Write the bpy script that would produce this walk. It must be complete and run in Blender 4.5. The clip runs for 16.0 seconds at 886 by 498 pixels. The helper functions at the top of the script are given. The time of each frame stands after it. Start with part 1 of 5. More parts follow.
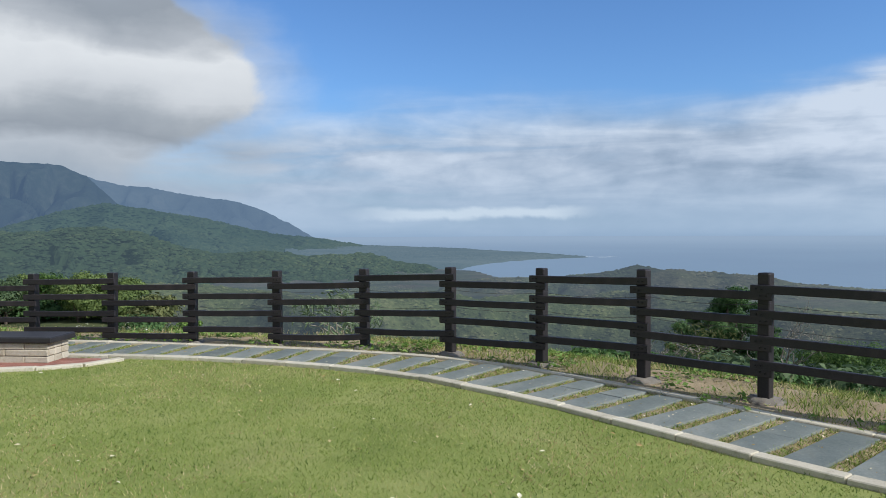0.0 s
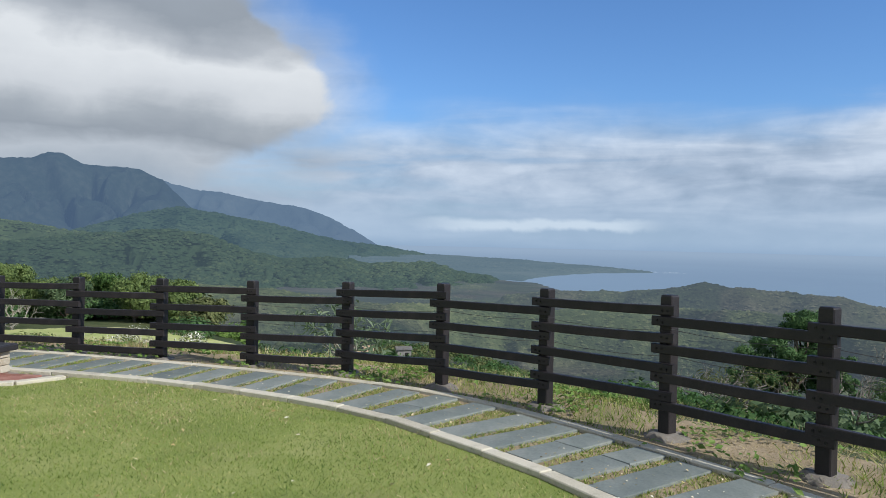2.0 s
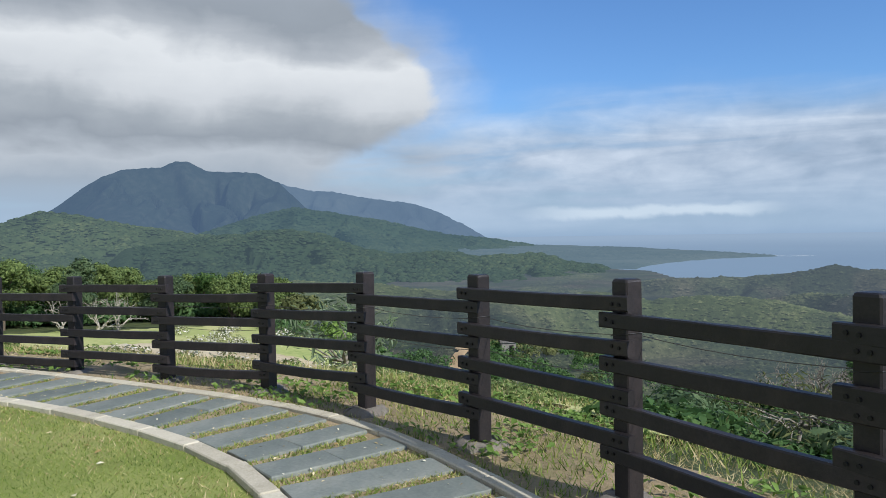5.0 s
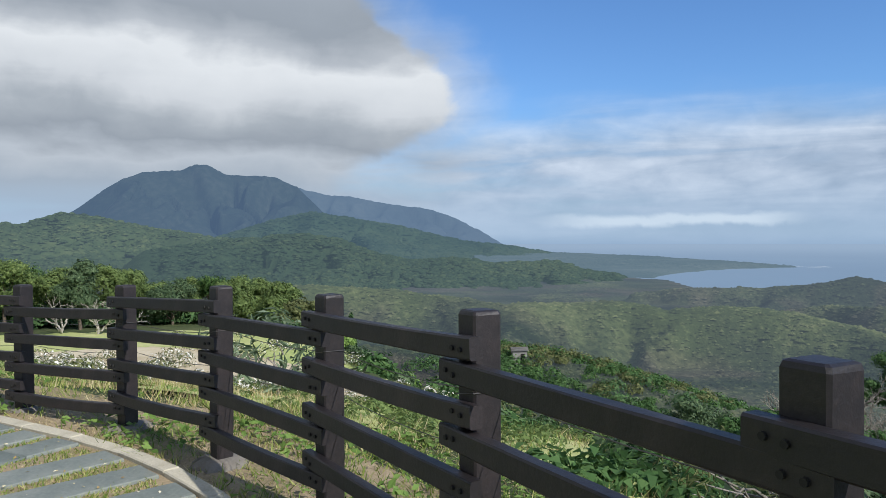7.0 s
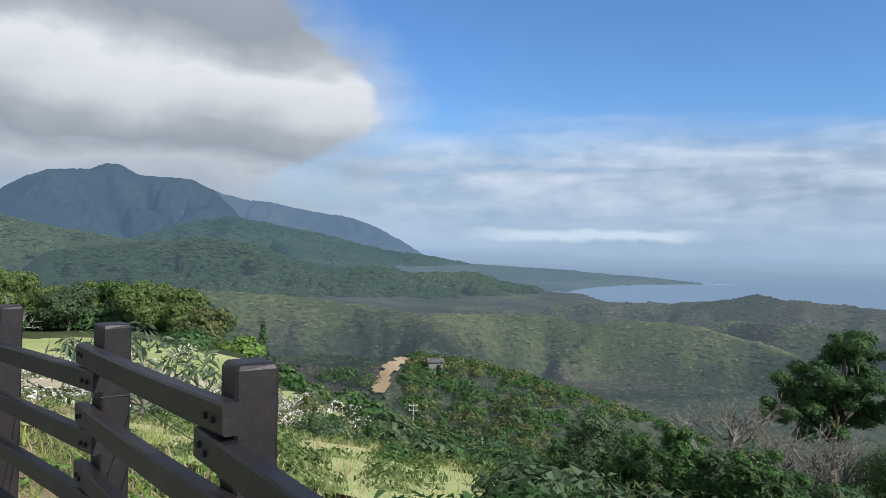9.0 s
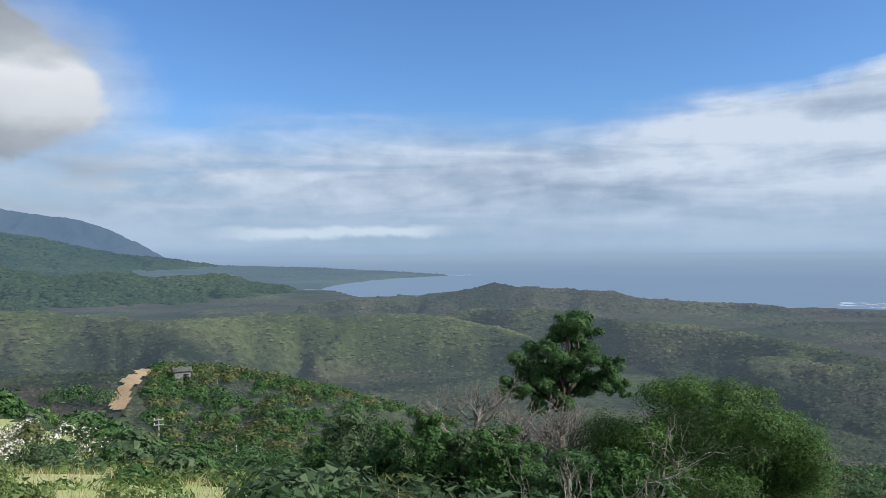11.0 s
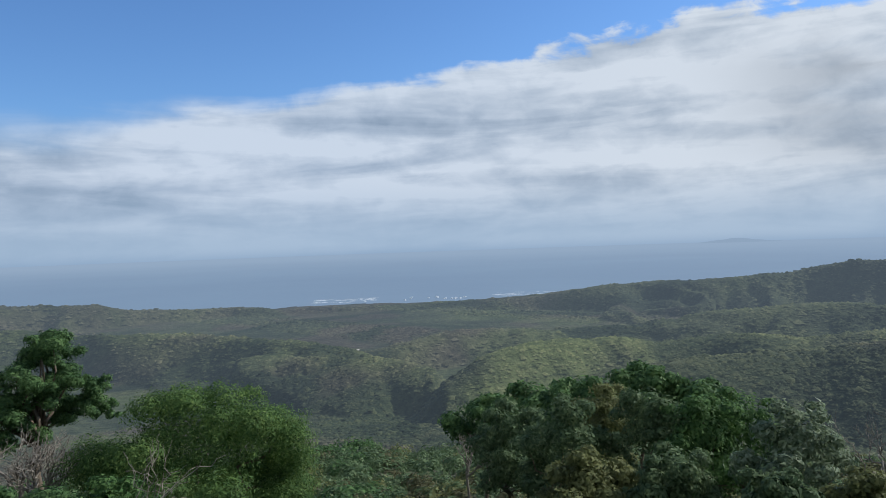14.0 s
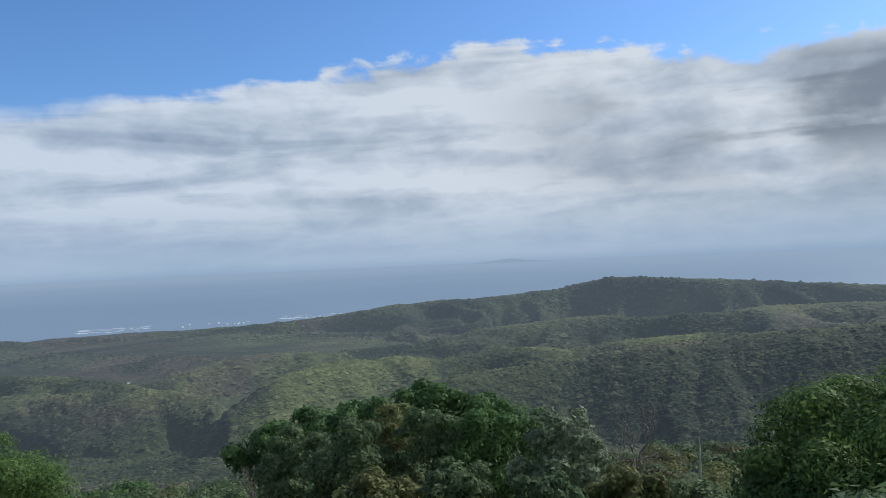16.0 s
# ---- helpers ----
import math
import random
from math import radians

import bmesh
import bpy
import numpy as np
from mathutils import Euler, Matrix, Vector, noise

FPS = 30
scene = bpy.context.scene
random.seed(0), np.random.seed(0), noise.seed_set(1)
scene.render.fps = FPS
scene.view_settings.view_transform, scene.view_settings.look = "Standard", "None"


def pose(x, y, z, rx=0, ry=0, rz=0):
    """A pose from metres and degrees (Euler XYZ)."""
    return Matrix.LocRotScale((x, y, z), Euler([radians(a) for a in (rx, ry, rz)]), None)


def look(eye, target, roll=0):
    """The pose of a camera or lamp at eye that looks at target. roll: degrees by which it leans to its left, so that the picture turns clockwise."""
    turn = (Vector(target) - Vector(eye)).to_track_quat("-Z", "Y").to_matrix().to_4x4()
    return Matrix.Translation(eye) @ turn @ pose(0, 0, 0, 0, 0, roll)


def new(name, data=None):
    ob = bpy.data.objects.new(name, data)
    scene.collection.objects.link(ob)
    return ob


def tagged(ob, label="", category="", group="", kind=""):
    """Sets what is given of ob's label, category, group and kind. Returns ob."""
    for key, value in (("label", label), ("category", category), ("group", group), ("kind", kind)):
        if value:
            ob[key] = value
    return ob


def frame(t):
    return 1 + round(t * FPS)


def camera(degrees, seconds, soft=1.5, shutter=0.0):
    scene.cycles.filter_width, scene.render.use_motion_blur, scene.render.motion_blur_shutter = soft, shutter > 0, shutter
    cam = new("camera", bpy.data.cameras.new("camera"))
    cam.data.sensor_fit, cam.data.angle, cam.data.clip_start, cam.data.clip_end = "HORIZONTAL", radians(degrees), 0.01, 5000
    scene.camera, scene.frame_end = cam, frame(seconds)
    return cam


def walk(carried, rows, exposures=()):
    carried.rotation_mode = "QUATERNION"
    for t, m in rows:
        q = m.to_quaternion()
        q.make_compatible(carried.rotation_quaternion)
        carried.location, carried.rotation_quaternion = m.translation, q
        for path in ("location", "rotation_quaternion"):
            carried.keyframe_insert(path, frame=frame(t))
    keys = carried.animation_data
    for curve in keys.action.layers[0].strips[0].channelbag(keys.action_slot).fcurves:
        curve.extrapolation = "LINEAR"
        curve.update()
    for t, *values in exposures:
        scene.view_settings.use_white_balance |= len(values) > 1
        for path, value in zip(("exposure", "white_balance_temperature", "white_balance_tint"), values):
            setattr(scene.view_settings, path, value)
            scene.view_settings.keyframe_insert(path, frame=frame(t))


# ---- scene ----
cam = camera(62.0, 16.0, soft=0.85)
PATH = [
    (0, (0.622, 0.589, 1.633), (0.49, 2.584, 1.578), -0.3),
    (0.5, (0.821, 0.981, 1.643), (0.65, 2.974, 1.627), -0.7),
    (1, (0.956, 1.354, 1.646), (0.781, 3.346, 1.625), -0.5),
    (1.5, (1.154, 1.75, 1.647), (0.928, 3.737, 1.629), 0.5),
    (2, (1.275, 2.171, 1.626), (0.974, 4.148, 1.597), 1.2),
    (2.5, (1.463, 2.57, 1.604), (1.045, 4.526, 1.565), -0.6),
    (3, (1.643, 2.925, 1.62), (1.088, 4.846, 1.588), -0.9),
    (3.5, (1.818, 3.374, 1.589), (1.203, 5.276, 1.526), -2.4),
    (4, (2.042, 3.731, 1.538), (1.427, 5.632, 1.457), -2.4),
    (4.5, (2.253, 4.146, 1.476), (1.672, 6.058, 1.411), -1.2),
    (7, (2.926, 6.043, 1.45), (2.294, 7.94, 1.416), -0.2),
    (7.5, (2.948, 6.354, 1.467), (2.355, 8.264, 1.444), 0.5),
    (8, (3.043, 6.58, 1.482), (2.45, 8.49, 1.481), 1.6),
    (10.5, (3.12, 6.87, 1.497), (3.196, 8.869, 1.477), -0.3),
    (11, (3.13, 6.875, 1.498), (3.37, 8.861, 1.492), -0.5),
    (11.5, (3.14, 6.88, 1.5), (3.577, 8.832, 1.523), -0.8),
    (12, (3.15, 6.885, 1.503), (3.799, 8.776, 1.552), -1.0),
    (12.5, (3.16, 6.89, 1.508), (4.033, 8.689, 1.558), -1.2),
    (13, (3.17, 6.89, 1.515), (4.255, 8.57, 1.541), -1.9),
    (13.5, (3.18, 6.89, 1.521), (4.452, 8.433, 1.522), -2.1),
    (14, (3.19, 6.89, 1.528), (4.608, 8.301, 1.512), -2.0),
    (14.5, (3.2, 6.89, 1.533), (4.713, 8.198, 1.508), -1.5),
    (15, (3.21, 6.89, 1.539), (4.821, 8.074, 1.528), -1.9),
    (15.5, (3.22, 6.89, 1.544), (4.896, 7.981, 1.558), -2.5),
    (16, (3.23, 6.89, 1.549), (4.991, 7.837, 1.57), -2.5),
]
walk(cam, [(t, look(e, a, r)) for t, e, a, r in PATH], [(0.0, 0.19, 6250, 9), (8.0, 0.25, 6250, 9), (11.5, 0.21, 6250, 9), (13.0, 0.15, 6250, 9), (14.5, 0.13, 6250, 9), (16.0, 0.09, 6250, 9)])

# ------------------------------------------------------------------ sky, sun
SUN_HEADING, SUN_HEIGHT = 115.0, 37.0
scene.view_settings.exposure = 0.2


class Nodes:
    """A node tree with short calls."""

    def __init__(self, tree):
        self.tree = tree
        tree.nodes.clear()

    def add(self, kind, inputs=()):
        node = self.tree.nodes.new(kind)
        for key, value in dict(inputs).items():
            if isinstance(value, bpy.types.NodeSocket):
                self.tree.links.new(value, node.inputs[key])
            else:
                node.inputs[key].default_value = value
        return node

    def math(self, op, a, b=0.0, c=0.0, clamp=False):
        node = self.add("ShaderNodeMath", inputs={0: a, 1: b, 2: c})
        node.operation, node.use_clamp = op, clamp
        return node.outputs[0]

    def step(self, value, low, high, a=0.0, b=1.0):
        node = self.add("ShaderNodeMapRange", inputs={0: value, 1: low, 2: high, 3: a, 4: b})
        node.interpolation_type = "SMOOTHSTEP"
        return node.outputs[0]

    def noise(self, vector, scale, detail=4.0, rough=0.55, warp=0.0):
        inputs = {"Scale": scale, "Detail": detail, "Roughness": rough, "Distortion": warp}
        if vector is not None:
            inputs["Vector"] = vector
        return self.add("ShaderNodeTexNoise", inputs=inputs).outputs[0]

    def mix(self, fac, a, b, blend="MIX"):
        node = self.add("ShaderNodeMix")
        node.data_type, node.blend_type = "RGBA", blend
        for i, v in ((0, fac), (6, a), (7, b)):
            if isinstance(v, bpy.types.NodeSocket):
                self.tree.links.new(v, node.inputs[i])
            else:
                node.inputs[i].default_value = (*v, 1) if isinstance(v, tuple) else v
        return node.outputs[2]

    def ramp(self, fac, colours):
        node = self.add("ShaderNodeValToRGB", inputs={0: fac})
        e = node.color_ramp.elements
        while len(e) < len(colours):
            e.new(0.5)
        for el, (p, c) in zip(e, colours):
            el.position, el.color = p, (*c, 1)
        return node.outputs[0]

    def link(self, a, b):
        self.tree.links.new(a, b)


world = bpy.data.worlds.new("sky")
scene.world = world
world.use_nodes = True
n = Nodes(world.node_tree)
sky = n.add("ShaderNodeTexSky")
sky.sky_type, sky.sun_disc = "NISHITA", False
sky.sun_elevation, sky.sun_rotation = radians(SUN_HEIGHT), radians(SUN_HEADING)
sky.altitude, sky.air_density, sky.dust_density, sky.ozone_density = 250.0, 1.0, 0.6, 2.0
blue = n.mix(1.0, sky.outputs[0], (0.070, 0.096, 0.128), "MULTIPLY")
co = n.add("ShaderNodeTexCoord").outputs["Generated"]
sep = n.add("ShaderNodeSeparateXYZ", inputs={0: co})
sx, sy, sz = sep.outputs
heading = n.math("MULTIPLY", n.math("ARCTAN2", sx, sy), 57.2958)
rise = n.math("MULTIPLY", n.math("ARCSINE", sz), 57.2958)
# the cloud deck seen in perspective, streaked along the horizon
deep = n.math("ADD", n.math("MAXIMUM", sz, 0.0), 0.07)
deck = n.add("ShaderNodeCombineXYZ", inputs={0: n.math("DIVIDE", sx, deep), 1: n.math("DIVIDE", sy, deep)}).outputs[0]
flat = n.add("ShaderNodeCombineXYZ", inputs={0: n.math("MULTIPLY", heading, 0.022), 1: n.math("MULTIPLY", rise, 0.16)}).outputs[0]
round_ = n.add("ShaderNodeCombineXYZ", inputs={0: n.math("MULTIPLY", heading, 0.085), 1: n.math("MULTIPLY", rise, 0.12)}).outputs[0]
streak = n.noise(flat, 2.4, 5.0, 0.5, 0.5)
broad = n.noise(deck, 0.42, 5.0, 0.55, 0.3)
puff = n.noise(round_, 1.05, 6.0, 0.48, 0.25)
fine = n.noise(round_, 3.6, 5.0, 0.55, 0.4)
# stratocumulus below a line that climbs with the heading
turn_ = n.math("DIVIDE", n.math("ADD", heading, 30.0), 130.0)
line = n.ramp(turn_, [(h / 130, (e / 20,) * 3) for h, e in ((10, 8.3), (22, 9.9), (36, 10.0), (50, 9.8), (62, 11.2), (74, 12.6), (86, 14.6), (95, 16.0), (105, 15.4), (114, 13.8), (126, 13.4))])
line = n.math("MULTIPLY", line, 20.0)
wob = n.math("MULTIPLY", n.math("SUBTRACT", streak, 0.5), 3.4)
wob = n.math("ADD", wob, n.math("ADD", n.math("MULTIPLY", n.math("SUBTRACT", puff, 0.5), 2.6), n.math("MULTIPLY", n.math("SUBTRACT", fine, 0.5), n.step(heading, 28.0, 62.0, 0.8, 4.2))))
under = n.math("SUBTRACT", n.math("ADD", line, wob), rise)
soft = n.step(heading, 0.0, 42.0, 4.2, 0.7)
strato = n.step(n.math("DIVIDE", under, soft), -0.35, 1.0)
strato = n.math("MULTIPLY", strato, n.step(n.math("ADD", streak, n.step(heading, -5.0, 35.0, 0.0, 0.35)), 0.3, 0.55, 0.72, 1.0))
# the big cumulus over the mountain, its shoulder falling back above
edge = n.math("ADD", n.math("MULTIPLY", n.math("MAXIMUM", n.math("SUBTRACT", rise, 12.0), 0.0), -1.25), -16.3)
edge = n.math("SUBTRACT", edge, n.math("MULTIPLY", n.math("MAXIMUM", n.math("SUBTRACT", 9.0, rise), 0.0), 0.7))
edge = n.math("ADD", edge, n.math("MULTIPLY", n.math("SUBTRACT", puff, 0.5), 9.0))
edge = n.math("ADD", edge, n.math("MULTIPLY", n.math("SUBTRACT", fine, 0.5), 3.5))
reach = n.math("SUBTRACT", edge, heading)
left = n.math("MAXIMUM", n.step(reach, -1.2, n.step(rise, 4.0, 10.0, 9.0, 2.2)), n.step(reach, -6.0, 3.0, 0.0, 0.7))
left = n.math("MULTIPLY", left, n.step(n.math("ADD", rise, n.math("MULTIPLY", streak, 3.0)), 1.5, 4.0))
# broken cloud elsewhere and high up
rest = n.step(n.math("ADD", broad, n.step(rise, 18.0, 35.0, -0.16, 0.06)), 0.5, 0.66)
rest = n.math("MULTIPLY", rest, n.step(rise, 15.0, 19.0))
cover = n.math("MAXIMUM", n.math("MAXIMUM", strato, left), rest, clamp=True)
wisps = n.add("ShaderNodeCombineXYZ", inputs={0: n.math("MULTIPLY", heading, 0.05), 1: n.math("MULTIPLY", rise, 0.15)}).outputs[0]
thin = n.noise(wisps, 5.0, 6.0, 0.55, 0.6)
shade = n.math("ADD", n.math("MULTIPLY", streak, 0.62), n.math("ADD", n.math("MULTIPLY", fine, 0.2), n.math("MULTIPLY", thin, 0.18)))
shade = n.math("ADD", shade, n.step(heading, 5.0, 40.0, 0.0, 0.05))
pale = n.ramp(shade, [(0.36, (0.24, 0.315, 0.42)), (0.47, (0.36, 0.435, 0.545)), (0.60, (0.545, 0.61, 0.705))])
# layered greys of the cumulus about its sunlit belly
level = n.math("ADD", rise, n.math("MULTIPLY", n.math("SUBTRACT", puff, 0.5), 5.5))
level = n.math("ADD", level, n.math("ADD", n.math("MULTIPLY", n.math("SUBTRACT", fine, 0.5), 1.8), n.math("MULTIPLY", n.math("SUBTRACT", streak, 0.5), 2.4)))
level = n.math("ADD", level, n.math("MULTIPLY", n.math("ADD", heading, 28.0), 0.05))
bulk = n.ramp(n.math("DIVIDE", level, 22.0), [(e / 22, c) for e, c in (
    (0.5, (0.34, 0.41, 0.49)), (3.5, (0.33, 0.375, 0.43)), (5.2, (0.43, 0.465, 0.51)), (6.8, (0.28, 0.31, 0.35)), (8.2, (0.35, 0.38, 0.415)),
    (10.0, (0.55, 0.57, 0.595)), (12.6, (0.66, 0.675, 0.69)), (14.0, (0.42, 0.445, 0.48)), (16.0, (0.28, 0.31, 0.35)), (20.0, (0.33, 0.365, 0.41)))])
# whiter cloud towards the sun
pale = n.mix(n.step(heading, 30.0, 75.0, 0.0, 0.5), pale, n.ramp(shade, [(0.36, (0.30, 0.335, 0.39)), (0.47, (0.45, 0.49, 0.53)), (0.60, (0.68, 0.70, 0.715))]))
# grey bases far to the right
grey = n.math("MULTIPLY", n.step(heading, 62.0, 84.0), n.step(n.math("ADD", n.math("MULTIPLY", streak, 0.6), n.math("MULTIPLY", puff, 0.9)), 0.62, 0.86))
grey = n.math("MULTIPLY", grey, n.math("MULTIPLY", n.step(rise, 4.0, 8.0, 0.25, 1.0), n.step(rise, 11.5, 14.5, 1.0, 0.0)))
pale = n.mix(grey, pale, (0.20, 0.235, 0.285))
cloud = n.mix(left, pale, bulk)
both = n.mix(cover, blue, cloud)
# blue-grey air low over the sea
low = n.step(rise, 0.0, 5.5, 1.0, 0.0)
both = n.mix(n.math("MULTIPLY", low, 0.8), both, (0.31, 0.415, 0.545))
both = n.mix(n.step(rise, -1.4, 0.3, 1.0, 0.0), both, (0.22, 0.32, 0.46))
# thin bright bank low over the bay
bank = n.math("ABSOLUTE", n.math("ADD", n.math("SUBTRACT", rise, 1.2), n.math("MULTIPLY", n.math("SUBTRACT", fine, 0.5), 1.3)))
bank = n.math("MULTIPLY", n.step(bank, 0.12, 0.6, 1.0, 0.0), n.math("MULTIPLY", n.step(heading, -13.0, -5.0), n.step(heading, 4.0, 9.0, 1.0, 0.0)))
both = n.mix(n.math("MULTIPLY", bank, 0.8), both, (0.56, 0.64, 0.72))
bg = n.add("ShaderNodeBackground", inputs={0: both, 1: 1.0})
n.link(bg.outputs[0], n.add("ShaderNodeOutputWorld").inputs[0])

sun = new("sun", bpy.data.lights.new("sun", "SUN"))
sun.data.energy, sun.data.angle, sun.data.color = 4.3, radians(0.6), (1.0, 0.95, 0.87)
sh, se = radians(SUN_HEADING), radians(SUN_HEIGHT)
sun.matrix_world = look((math.sin(sh) * math.cos(se) * 50, math.cos(sh) * math.cos(se) * 50, math.sin(se) * 50), (0, 0, 0))


# ------------------------------------------------------------------ materials
def surface(name, colours, big=1.0, fine=20.0, rough=0.85, bump=0.3, depth=0.01, island=0.0, single=0.0,
            glow=None, leaf=0.0, spec=0.3, stains=None):
    """A surface with colour at two scales, relief, and a change from piece to piece. glow: (colour, share) of the haze
    painted as emission on far backdrops.
    """
    m = bpy.data.materials.new(name)
    m.use_nodes = True
    k = Nodes(m.node_tree)
    at = k.add("ShaderNodeTexCoord").outputs["Object"]
    a = k.noise(at, big, 5.0, 0.6, 0.3)
    b = k.noise(at, fine, 4.0, 0.65)
    f = k.math("ADD", k.math("MULTIPLY", a, 0.62), k.math("MULTIPLY", b, 0.38))
    if island:
        isl = k.add("ShaderNodeNewGeometry").outputs["Random Per Island"]
        f = k.math("ADD", f, k.math("MULTIPLY", k.math("SUBTRACT", isl, 0.5), island))
    if single:
        one = k.add("ShaderNodeObjectInfo").outputs["Random"]
        f = k.math("ADD", f, k.math("MULTIPLY", k.math("SUBTRACT", one, 0.5), single))
    colour = k.ramp(f, colours)
    if stains:
        size, amount, tone = stains
        colour = k.mix(k.step(k.noise(at, size, 6.0, 0.7, 0.5), 0.52, 0.7, 0.0, amount), colour, tone)
    p = k.add("ShaderNodeBsdfPrincipled", inputs={"Base Color": colour, "Roughness": rough, "Specular IOR Level": spec})
    if bump and depth > 0.9:
        b = k.math("ADD", b, k.noise(at, fine * 0.25, 5.0, 0.6))
    if bump:
        bp = k.add("ShaderNodeBump", inputs={"Strength": bump, "Distance": depth, "Height": b})
        k.link(bp.outputs[0], p.inputs["Normal"])
    out = p.outputs[0]
    if leaf:
        tr = k.add("ShaderNodeBsdfTranslucent", inputs={0: colour})
        out = k.add("ShaderNodeMixShader", inputs={0: leaf, 1: out, 2: tr.outputs[0]}).outputs[0]
    if glow:
        em = k.add("ShaderNodeEmission", inputs={0: (*glow[0], 1), 1: 1.0})
        out = k.add("ShaderNodeMixShader", inputs={0: glow[1], 1: out, 2: em.outputs[0]}).outputs[0]
    k.link(out, k.add("ShaderNodeOutputMaterial").inputs[0])
    return m


